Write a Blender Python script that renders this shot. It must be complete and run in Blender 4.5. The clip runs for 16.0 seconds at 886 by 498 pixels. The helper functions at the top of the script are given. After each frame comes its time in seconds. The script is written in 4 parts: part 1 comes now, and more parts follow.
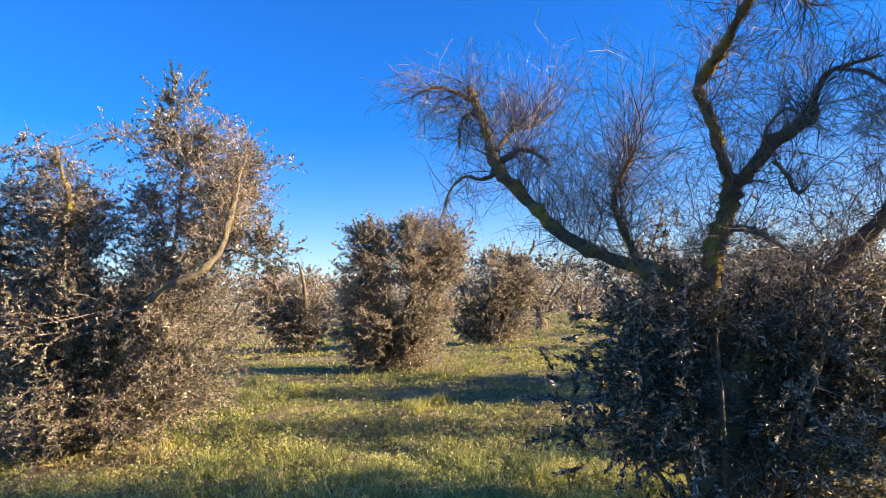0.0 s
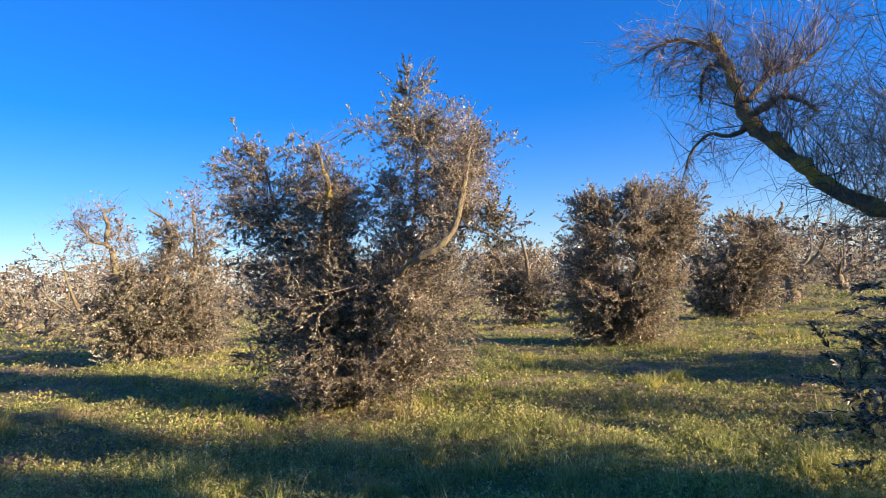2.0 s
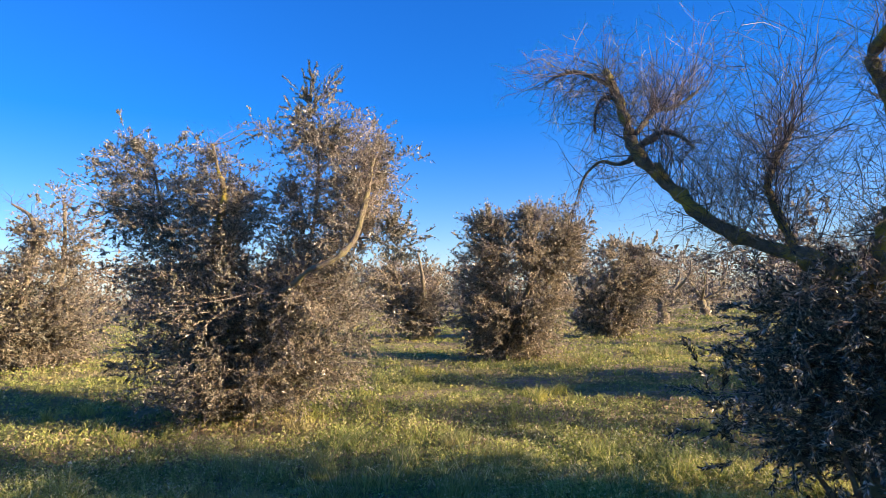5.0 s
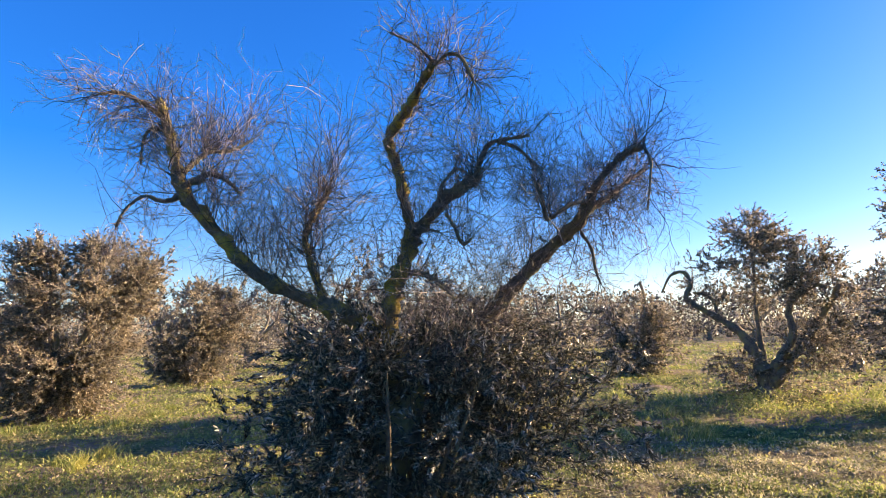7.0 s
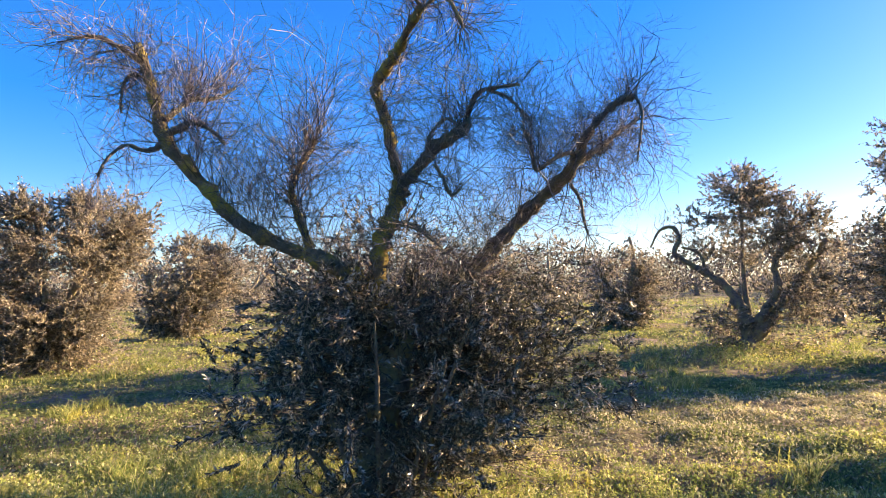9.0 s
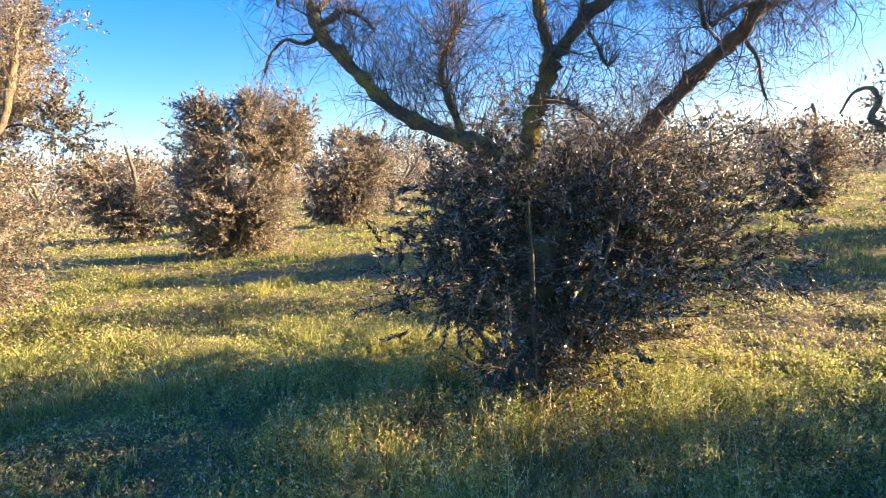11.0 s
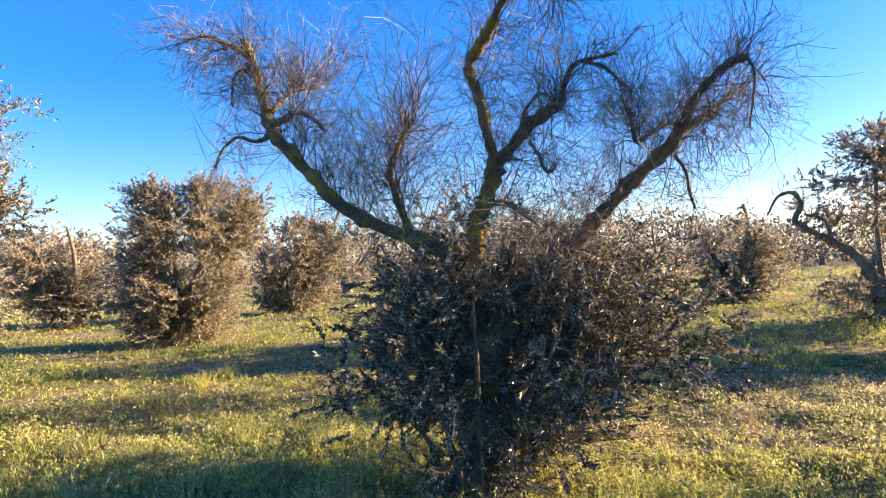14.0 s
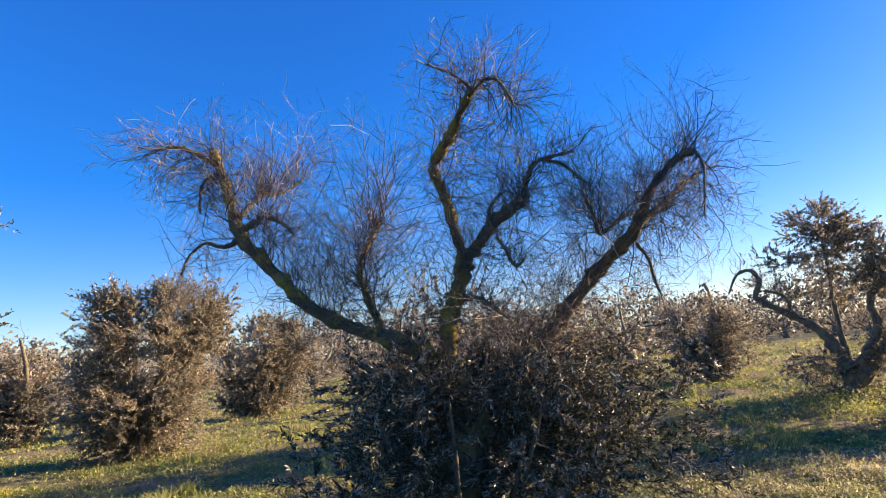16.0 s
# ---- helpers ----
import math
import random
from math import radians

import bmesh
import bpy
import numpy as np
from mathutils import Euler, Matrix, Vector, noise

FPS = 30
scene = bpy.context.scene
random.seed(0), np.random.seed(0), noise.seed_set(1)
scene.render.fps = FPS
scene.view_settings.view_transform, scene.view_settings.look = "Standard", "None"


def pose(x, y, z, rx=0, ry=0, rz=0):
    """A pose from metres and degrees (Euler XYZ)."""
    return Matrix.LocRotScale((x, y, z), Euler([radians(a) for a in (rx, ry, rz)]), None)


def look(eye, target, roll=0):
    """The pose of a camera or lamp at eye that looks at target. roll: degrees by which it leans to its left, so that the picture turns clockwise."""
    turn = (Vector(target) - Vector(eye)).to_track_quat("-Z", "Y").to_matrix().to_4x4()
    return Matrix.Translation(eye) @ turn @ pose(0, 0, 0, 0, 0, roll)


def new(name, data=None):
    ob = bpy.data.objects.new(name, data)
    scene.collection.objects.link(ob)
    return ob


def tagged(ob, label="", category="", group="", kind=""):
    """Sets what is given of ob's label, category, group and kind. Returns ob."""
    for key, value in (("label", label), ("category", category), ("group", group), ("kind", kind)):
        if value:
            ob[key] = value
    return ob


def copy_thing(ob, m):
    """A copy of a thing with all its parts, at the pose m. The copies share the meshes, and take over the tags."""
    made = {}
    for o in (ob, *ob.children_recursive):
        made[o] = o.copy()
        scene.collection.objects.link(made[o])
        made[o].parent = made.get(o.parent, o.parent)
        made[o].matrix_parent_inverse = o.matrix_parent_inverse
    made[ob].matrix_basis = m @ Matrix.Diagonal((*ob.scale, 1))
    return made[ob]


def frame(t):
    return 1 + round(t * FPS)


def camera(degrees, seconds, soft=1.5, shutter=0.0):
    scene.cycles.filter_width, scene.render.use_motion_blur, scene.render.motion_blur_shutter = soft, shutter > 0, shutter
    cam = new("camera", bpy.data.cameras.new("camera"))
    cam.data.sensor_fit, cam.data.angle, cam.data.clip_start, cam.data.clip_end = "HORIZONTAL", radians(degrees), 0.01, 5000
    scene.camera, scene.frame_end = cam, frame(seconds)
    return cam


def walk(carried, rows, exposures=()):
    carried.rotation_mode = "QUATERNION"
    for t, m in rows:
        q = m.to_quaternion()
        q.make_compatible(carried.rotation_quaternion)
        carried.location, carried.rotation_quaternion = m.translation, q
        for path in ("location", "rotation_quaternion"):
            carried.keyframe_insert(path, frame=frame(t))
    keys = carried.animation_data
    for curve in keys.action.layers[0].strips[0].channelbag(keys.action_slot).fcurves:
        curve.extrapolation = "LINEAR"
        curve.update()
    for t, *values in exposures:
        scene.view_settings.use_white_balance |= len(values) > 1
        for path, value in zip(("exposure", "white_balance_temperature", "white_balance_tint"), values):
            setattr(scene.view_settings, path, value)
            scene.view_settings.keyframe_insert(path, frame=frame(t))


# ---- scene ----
cam = camera(73.4, 16.0, soft=0.5)
PATH = [
    (0, (0.632, -0.194, 1.597), (0.637, 1.799, 1.766), -2.3),
    (0.5, (0.562, -0.216, 1.587), (0.155, 1.737, 1.739), -2.3),
    (1, (0.533, -0.221, 1.594), (-0.099, 1.671, 1.729), -3.2),
    (1.5, (0.524, -0.217, 1.597), (-0.156, 1.66, 1.718), -3.3),
    (2, (0.513, -0.216, 1.595), (-0.193, 1.651, 1.707), -3.0),
    (2.5, (0.512, -0.219, 1.596), (-0.205, 1.645, 1.706), -2.1),
    (3, (0.521, -0.225, 1.601), (-0.2, 1.637, 1.714), -1.9),
    (3.2, (0.522, -0.225, 1.601), (-0.203, 1.636, 1.716), -1.9),
    (5.3, (0.466, -0.258, 1.562), (0.316, 1.73, 1.727), -0.8),
    (5.5, (0.531, -0.238, 1.564), (0.635, 1.751, 1.746), -0.9),
    (6, (0.724, -0.209, 1.58), (1.324, 1.685, 1.81), -0.9),
    (6.5, (0.826, -0.164, 1.584), (1.635, 1.647, 1.837), -1.3),
    (7, (0.856, -0.156, 1.589), (1.749, 1.614, 1.854), -1.3),
    (7.5, (0.866, -0.164, 1.588), (1.781, 1.594, 1.86), -1.4),
    (8, (0.877, -0.164, 1.587), (1.815, 1.581, 1.86), -1.8),
    (8.2, (0.882, -0.16, 1.585), (1.823, 1.583, 1.859), -1.9),
    (10.3, (0.871, -0.137, 1.522), (1.58, 1.716, 1.269), -2.9),
    (10.5, (0.855, -0.142, 1.527), (1.483, 1.74, 1.28), -3.1),
    (11, (0.837, -0.143, 1.528), (1.289, 1.79, 1.282), -3.3),
    (11.5, (0.753, -0.165, 1.528), (0.742, 1.822, 1.305), -4.5),
    (12, (0.696, -0.172, 1.52), (0.425, 1.796, 1.293), -3.9),
    (12.5, (0.743, -0.16, 1.521), (0.563, 1.818, 1.284), -2.9),
    (13, (0.805, -0.169, 1.534), (0.885, 1.815, 1.29), -2.3),
    (13.5, (0.853, -0.168, 1.567), (1.278, 1.78, 1.411), -1.7),
    (14, (0.883, -0.165, 1.595), (1.502, 1.736, 1.633), -2.2),
    (14.5, (0.902, -0.178, 1.638), (1.638, 1.669, 1.862), -3.8),
    (15, (0.893, -0.176, 1.644), (1.655, 1.65, 1.933), -4.2),
    (15.5, (0.894, -0.167, 1.646), (1.677, 1.646, 1.963), -4.7),
    (16, (0.868, -0.167, 1.644), (1.595, 1.667, 1.974), -5.1),
]
walk(cam, [(t, look(eye, target, roll)) for t, eye, target, roll in PATH],
     [(t, stops, kelvin, 18) for t, stops, kelvin in ((0, 1.75, 7700), (1, 1.52, 7400), (3.2, 1.45, 7400), (5.4, 1.6, 7500), (6.3, 1.78, 8000), (8.2, 1.85, 8200), (10.3, 2.32, 8700), (13.2, 2.35, 8700), (14.3, 2.05, 8500), (15, 1.76, 8000), (16, 1.62, 7900))])

# ---- world, sun, sky ----
SUN_ELEVATION, SUN_BEARING = 15.0, 99.0
sun_way = Vector((math.sin(radians(SUN_BEARING)) * math.cos(radians(SUN_ELEVATION)), math.cos(radians(SUN_BEARING)) * math.cos(radians(SUN_ELEVATION)), math.sin(radians(SUN_ELEVATION))))
world = bpy.data.worlds.new("winter_sky")
scene.world = world
world.use_nodes = True
sky = world.node_tree.nodes.new("ShaderNodeTexSky")
sky.sky_type, sky.sun_disc = "NISHITA", False
sky.sun_elevation, sky.sun_rotation = radians(SUN_ELEVATION), radians(SUN_BEARING)
sky.air_density, sky.dust_density, sky.ozone_density = 1.0, 0.45, 6.0
back = world.node_tree.nodes["Background"]
back.inputs["Strength"].default_value = 0.14
deep = world.node_tree.nodes.new("ShaderNodeHueSaturation")
deep.inputs["Saturation"].default_value = 1.36
deep.inputs["Hue"].default_value = 0.522
even = world.node_tree.nodes.new("ShaderNodeGamma")
even.inputs["Gamma"].default_value = 0.8
world.node_tree.links.new(sky.outputs["Color"], even.inputs["Color"])
world.node_tree.links.new(even.outputs["Color"], deep.inputs["Color"])
world.node_tree.links.new(deep.outputs["Color"], back.inputs["Color"])
sun = new("sun", bpy.data.lights.new("sun", "SUN"))
sun.data.energy, sun.data.angle, sun.data.color = 4.8, radians(0.6), (1.0, 0.82, 0.59)
sun.matrix_world = look(sun_way * 60, (0, 0, 0))

rng = np.random.default_rng(11)


# ---- materials ----
def shader(name, roughness=0.8, specular=0.3):
    m = bpy.data.materials.new(name)
    m.use_nodes = True
    b = m.node_tree.nodes["Principled BSDF"]
    b.inputs["Roughness"].default_value, b.inputs["Specular IOR Level"].default_value = roughness, specular
    return m, m.node_tree, b


def ramp(tree, source, stops):
    r = tree.nodes.new("ShaderNodeValToRGB")
    while len(r.color_ramp.elements) < len(stops):
        r.color_ramp.elements.new(0.5)
    for e, (at, colour) in zip(r.color_ramp.elements, stops):
        e.position, e.color = at, (*colour, 1)
    tree.links.new(source, r.inputs[0])
    return r.outputs[0]


def noise_tex(tree, scale, detail=5.0, rough=0.6):
    c = tree.nodes.new("ShaderNodeTexCoord")
    n = tree.nodes.new("ShaderNodeTexNoise")
    n.inputs["Scale"].default_value, n.inputs["Detail"].default_value, n.inputs["Roughness"].default_value = scale, detail, rough
    tree.links.new(c.outputs["Object"], n.inputs["Vector"])
    return n.outputs["Fac"]


def mix(tree, fac, a, b, way="MIX"):
    m = tree.nodes.new("ShaderNodeMix")
    m.data_type, m.blend_type = "RGBA", way
    for socket, value in ((m.inputs[0], fac), (m.inputs[6], a), (m.inputs[7], b)):
        if hasattr(value, "is_output"):
            tree.links.new(value, socket)
        else:
            socket.default_value = value if isinstance(value, float) else (*value, 1)
    return m.outputs[2]


def bump(tree, b, height, strength, distance):
    n = tree.nodes.new("ShaderNodeBump")
    n.inputs["Strength"].default_value, n.inputs["Distance"].default_value = strength, distance
    tree.links.new(height, n.inputs["Height"])
    tree.links.new(n.outputs["Normal"], b.inputs["Normal"])


def bark_material(name, dark, light, lichen):
    m, t, b = shader(name, 0.9, 0.2)
    base = ramp(t, noise_tex(t, 22.0, 8.0, 0.7), [(0.3, dark), (0.7, light)])
    patch = ramp(t, noise_tex(t, 5.0, 6.0, 0.7), [(0.46, (0, 0, 0)), (0.62, (1, 1, 1))])
    t.links.new(mix(t, patch, base, lichen), b.inputs["Base Color"])
    bump(t, b, noise_tex(t, 55.0, 8.0, 0.75), 0.9, 0.02)
    return m


def island_material(name, stops, roughness, specular, through_light=0.0, drifts=()):
    """Colour varies from leaf to leaf, and in patches."""
    m, t, b = shader(name, roughness, specular)
    g = t.nodes.new("ShaderNodeNewGeometry")
    own = ramp(t, g.outputs["Random Per Island"], stops)
    tone = ramp(t, noise_tex(t, 1.3, 3.0), [(0.3, (0.62, 0.66, 0.66)), (0.7, (1.3, 1.22, 1.1))])
    colour = mix(t, 1.0, own, tone, "MULTIPLY")
    for scale, low, high, tint in drifts:
        colour = mix(t, ramp(t, noise_tex(t, scale, 5.0, 0.65), [(low, (0, 0, 0)), (high, (0.75, 0.75, 0.75))]), colour, tint)
    t.links.new(colour, b.inputs["Base Color"])
    if through_light:
        tr = t.nodes.new("ShaderNodeBsdfTranslucent")
        t.links.new(colour, tr.inputs["Color"])
        ms = t.nodes.new("ShaderNodeMixShader")
        ms.inputs[0].default_value = through_light
        t.links.new(b.outputs[0], ms.inputs[1])
        t.links.new(tr.outputs[0], ms.inputs[2])
        t.links.new(ms.outputs[0], t.nodes["Material Output"].inputs["Surface"])
    return m


BARK = bark_material("olive_bark", (0.06, 0.05, 0.04), (0.27, 0.23, 0.185), (0.26, 0.24, 0.12))
BARK_LICHEN = bark_material("lichened_bark", (0.08, 0.065, 0.04), (0.28, 0.23, 0.15), (0.5, 0.39, 0.06))
TWIG = island_material("dry_twig", [(0.0, (0.12, 0.096, 0.078)), (0.5, (0.29, 0.24, 0.21)), (1.0, (0.48, 0.415, 0.37))], 0.7, 0.35)
# Second twig colour: shade and sun on bush and crown wood painted in.
SHADED_SHOOT = island_material("shaded_shoot", [(0.0, (0.045, 0.036, 0.03)), (0.5, (0.13, 0.105, 0.09)), (0.8, (0.27, 0.22, 0.19)), (1.0, (0.46, 0.4, 0.35))], 0.7, 0.4)
LEAF = island_material("olive_leaf", [(0.0, (0.03, 0.033, 0.025)), (0.45, (0.06, 0.068, 0.045)), (0.68, (0.17, 0.18, 0.13)), (0.82, (0.36, 0.365, 0.29)), (1.0, (0.55, 0.54, 0.46))], 0.3, 0.6, 0.08)
LEAF_DRY = island_material("withered_olive_leaf", [(0.0, (0.12, 0.1, 0.075)), (0.5, (0.36, 0.32, 0.245)), (0.85, (0.52, 0.47, 0.37)), (1.0, (0.62, 0.57, 0.47))], 0.6, 0.35, 0.5)
GRASS = island_material("grass_blade", [(0.0, (0.15, 0.21, 0.06)), (0.5, (0.31, 0.38, 0.12)), (0.85, (0.48, 0.49, 0.18)), (1.0, (0.62, 0.55, 0.32))], 0.6, 0.3, 0.4, ((0.9, 0.52, 0.66, (0.56, 0.5, 0.12)), (0.6, 0.53, 0.64, (0.38, 0.29, 0.18)), (2.3, 0.56, 0.68, (0.14, 0.19, 0.08))))
WEED = island_material("weed_leaf", [(0.0, (0.13, 0.19, 0.06)), (0.4, (0.39, 0.46, 0.13)), (0.78, (0.6, 0.62, 0.26)), (1.0, (0.84, 0.8, 0.54))], 0.6, 0.3, 0.48, ((1.6, 0.57, 0.7, (0.5, 0.42, 0.16)), (3.1, 0.58, 0.68, (0.34, 0.25, 0.16))))
DEAD = island_material("dead_undergrowth", [(0.0, (0.15, 0.11, 0.075)), (0.5, (0.29, 0.22, 0.155)), (0.85, (0.43, 0.35, 0.26)), (1.0, (0.58, 0.5, 0.38))], 0.8, 0.2, 0.1)
WORN = island_material("worn_pale_grass", [(0.0, (0.34, 0.33, 0.18)), (0.5, (0.54, 0.51, 0.32)), (1.0, (0.72, 0.67, 0.48))], 0.7, 0.3, 0.25, ((1.7, 0.55, 0.68, (0.4, 0.3, 0.2)),))
FAR_WOOD = island_material("far_brushwood", [(0.0, (0.08, 0.065, 0.05)), (0.5, (0.17, 0.14, 0.115)), (1.0, (0.27, 0.225, 0.19))], 0.9, 0.1)
STRAW = island_material("dry_stalk", [(0.0, (0.24, 0.16, 0.1)), (0.5, (0.42, 0.31, 0.19)), (1.0, (0.6, 0.5, 0.33))], 0.8, 0.2, 0.2)


def ground_material():
    m, t, b = shader("meadow_soil", 0.95, 0.15)
    fine = ramp(t, noise_tex(t, 9.0, 8.0, 0.75), [(0.3, (0.07, 0.085, 0.03)), (0.5, (0.2, 0.22, 0.075)), (0.7, (0.42, 0.41, 0.18))])
    dirt = ramp(t, noise_tex(t, 14.0, 8.0, 0.7), [(0.3, (0.2, 0.15, 0.1)), (0.7, (0.5, 0.41, 0.3))])
    where = ramp(t, noise_tex(t, 0.45, 6.0, 0.65), [(0.44, (0, 0, 0)), (0.6, (1, 1, 1))])
    t.links.new(mix(t, where, fine, dirt), b.inputs["Base Color"])
    bump(t, b, noise_tex(t, 18.0, 9.0, 0.8), 1.0, 0.14)
    return m


# ---- mesh helpers ----
def mesh_of(name, verts, faces, smooth=False):
    """A mesh from an array of places and an array of triangles or quads."""
    verts, faces = np.asarray(verts, np.float32).reshape(-1, 3), np.asarray(faces, np.int32)
    me = bpy.data.meshes.new(name)
    n, k = faces.shape
    me.vertices.add(len(verts))
    me.vertices.foreach_set("co", verts.ravel())
    me.loops.add(n * k)
    me.loops.foreach_set("vertex_index", faces.ravel())
    me.polygons.add(n)
    me.polygons.foreach_set("loop_start", np.arange(0, n * k, k, dtype=np.int32))
    me.polygons.foreach_set("use_smooth", np.full(n, smooth))
    me.update(calc_edges=True)
    return me


def part(name, me, material, parent, label="", kind=""):
    me.materials.append(material)
    ob = new(name, me)
    ob.parent = parent
    return tagged(ob, label=label, kind=kind)


def unit(a):
    return a / np.maximum(np.linalg.norm(a, axis=-1, keepdims=True), 1e-9)


def tubes(lines, radii, sides):
    """Round rods along N lines of K places: verts and quads."""
    n, k, _ = lines.shape
    way = unit(np.gradient(lines, axis=1))
    ref = np.where(np.abs(way[:, 0, 2:3]) < 0.8, np.array([0, 0, 1.0]), np.array([1.0, 0, 0]))
    now, kept = np.cross(way[:, 0], ref), []
    for i in range(k):
        now = unit(now - way[:, i] * np.sum(now * way[:, i], -1, keepdims=True))
        kept.append(now)
    u = np.stack(kept, 1)
    v = np.cross(way, u)
    a = np.arange(sides) * 2 * np.pi / sides
    ring = np.cos(a)[:, None] * u[:, :, None, :] + np.sin(a)[:, None] * v[:, :, None, :]
    verts = lines[:, :, None, :] + ring * radii[:, :, None, None]
    at = np.arange(n * k * sides).reshape(n, k, sides)
    nxt = np.roll(at, -1, axis=2)
    quads = np.stack([at[:, :-1], nxt[:, :-1], nxt[:, 1:], at[:, 1:]], -1).reshape(-1, 4)
    return verts.reshape(-1, 3), quads


def strips(lines, radii):
    """Hair-thin twigs along N lines of K places, as narrow twisted bands."""
    n, k, _ = lines.shape
    way = unit(np.gradient(lines, axis=1))
    side = unit(np.cross(way, unit(rng.normal(0, 1, (n, 1, 3))))) * radii[:, :, None]
    verts = np.stack([lines - side, lines + side], 2).reshape(-1, 3)
    at = np.arange(n * k * 2).reshape(n, k, 2)
    return verts, np.stack([at[:, :-1, 0], at[:, :-1, 1], at[:, 1:, 1], at[:, 1:, 0]], -1).reshape(-1, 4)


def grow(start, way, length, steps, wander, up):
    """N lines that start out along way, stray, and bend up (or down, for a negative up)."""
    lines, p, d = [start], start, unit(way)
    pull = np.stack([np.zeros(len(start)), np.zeros(len(start)), np.broadcast_to(up, len(start))], -1)
    for _ in range(steps - 1):
        d = unit(d + rng.normal(0, wander, d.shape) + pull)
        p = p + d * (np.broadcast_to(length, len(start)) / (steps - 1))[:, None]
        lines.append(p)
    return np.stack(lines, 1)


def pick(lines, count, low, high):
    """Places and directions at chance on the lines, between two fractions of their length."""
    n, k, _ = lines.shape
    i = rng.integers(0, n, count)
    f = rng.uniform(low, high, count) * (k - 1)
    j = np.minimum(f.astype(int), k - 2)
    a, b = lines[i, j], lines[i, j + 1]
    return a + (b - a) * (f - j)[:, None], unit(b - a), i


def taper(n, k, thick, thin):
    return np.linspace(1, 0, k)[None, :] ** 0.8 * (np.broadcast_to(thick, n)[:, None] - thin) + thin


def leaf_blades(at, way, length, width):
    """Narrow folded leaves, two triangles each."""
    n = len(at)
    side = unit(np.cross(way, rng.normal(0, 1, (n, 3))))
    lift = np.cross(side, way)
    length, width = np.broadcast_to(length, n)[:, None], np.broadcast_to(width, n)[:, None]
    mid = at + way * length * 0.48
    verts = np.stack([at, mid + side * width / 2 + lift * width * 0.2, at + way * length - lift * width * 0.2, mid - side * width / 2 + lift * width * 0.2], 1)
    base = np.arange(n)[:, None] * 4
    return verts.reshape(-1, 3), np.concatenate([base + [0, 1, 2], base + [0, 2, 3]], 0)


def flakes(at, way, length, width):
    """Small leaves of one triangle each."""
    n = len(at)
    side = unit(np.cross(way, rng.normal(0, 1, (n, 3))))
    length, width = np.broadcast_to(length, n)[:, None], np.broadcast_to(width, n)[:, None]
    mid = at + way * length * rng.uniform(0.2, 0.8, (n, 1))
    verts = np.stack([at, at + way * length, mid + side * width], 1)
    return verts.reshape(-1, 3), np.arange(n * 3).reshape(n, 3)


class Pile:
    """Gathers many small pieces into one mesh."""

    def __init__(self):
        self.verts, self.faces, self.count = [], [], 0

    def add(self, verts, faces):
        self.verts.append(verts)
        self.faces.append(faces + self.count)
        self.count += len(verts)

    def mesh(self, name, origin=(0, 0, 0), smooth=False):
        return mesh_of(name, np.concatenate(self.verts) - np.array(origin), np.concatenate(self.faces), smooth)


# ---- olive trees ----
def olive_tree(x, y, label, leaf=(0.055, 0.013), z=0.0, folded=False):
    root = new("olive_tree")
    root.location = (x, y, z)
    tagged(root, label, "olive tree", "olive trees of the grove")
    return {"root": root, "base": np.array([x, y, z]), "bones": [], "limb": root, "twigs": Pile(), "shaded": Pile(), "leaves": Pile(), "dry": Pile(), "leaf": leaf, "shape": leaf_blades if folded else flakes}


def bough(tree, points, name="limb", material=None, knots=0.12, flare=0.0, sides=10):
    """A knotty limb along a smooth line through a few (x, y, z, radius)."""
    p = np.array(points, float)
    ext = np.vstack([2 * p[0] - p[1], p, 2 * p[-1] - p[-2]])
    out = []
    for i in range(1, len(ext) - 2):
        a, b, c, d = ext[i - 1:i + 3]
        for f in np.arange(0, 1, 0.2):
            out.append(0.5 * (2 * b + (c - a) * f + (2 * a - 5 * b + 4 * c - d) * f * f + (3 * b - a - 3 * c + d) * f ** 3))
    line = np.array(out + [p[-1]])
    radius = np.maximum(line[:, 3], 0.003) * (1 + rng.normal(0, knots, len(line)))
    if flare:
        radius = radius * (1 + flare * np.exp(-np.arange(len(line)) / 3.0))
    line = line[:, :3] + rng.normal(0, 0.12, (len(line), 3)) * radius[:, None]
    tip = line[-1] + (line[-1] - line[-2]) * 0.15
    line, radius = np.vstack([line, tip]), np.append(radius, radius[-1] * 0.25)
    verts, quads = tubes(line[None], radius[None], sides)
    verts = verts + rng.normal(0, 0.05, verts.shape) * np.repeat(radius, sides)[:, None]
    tree["bones"].append(line)
    on = tree["limb"] if name == "branch" else tree["root"]
    made = part(name, mesh_of(name, verts - tree["base"], quads, True), material or BARK, on, "yellow lichen on the bark" if material == BARK_LICHEN else "")
    if name == "limb":
        tree["limb"] = made
    return line


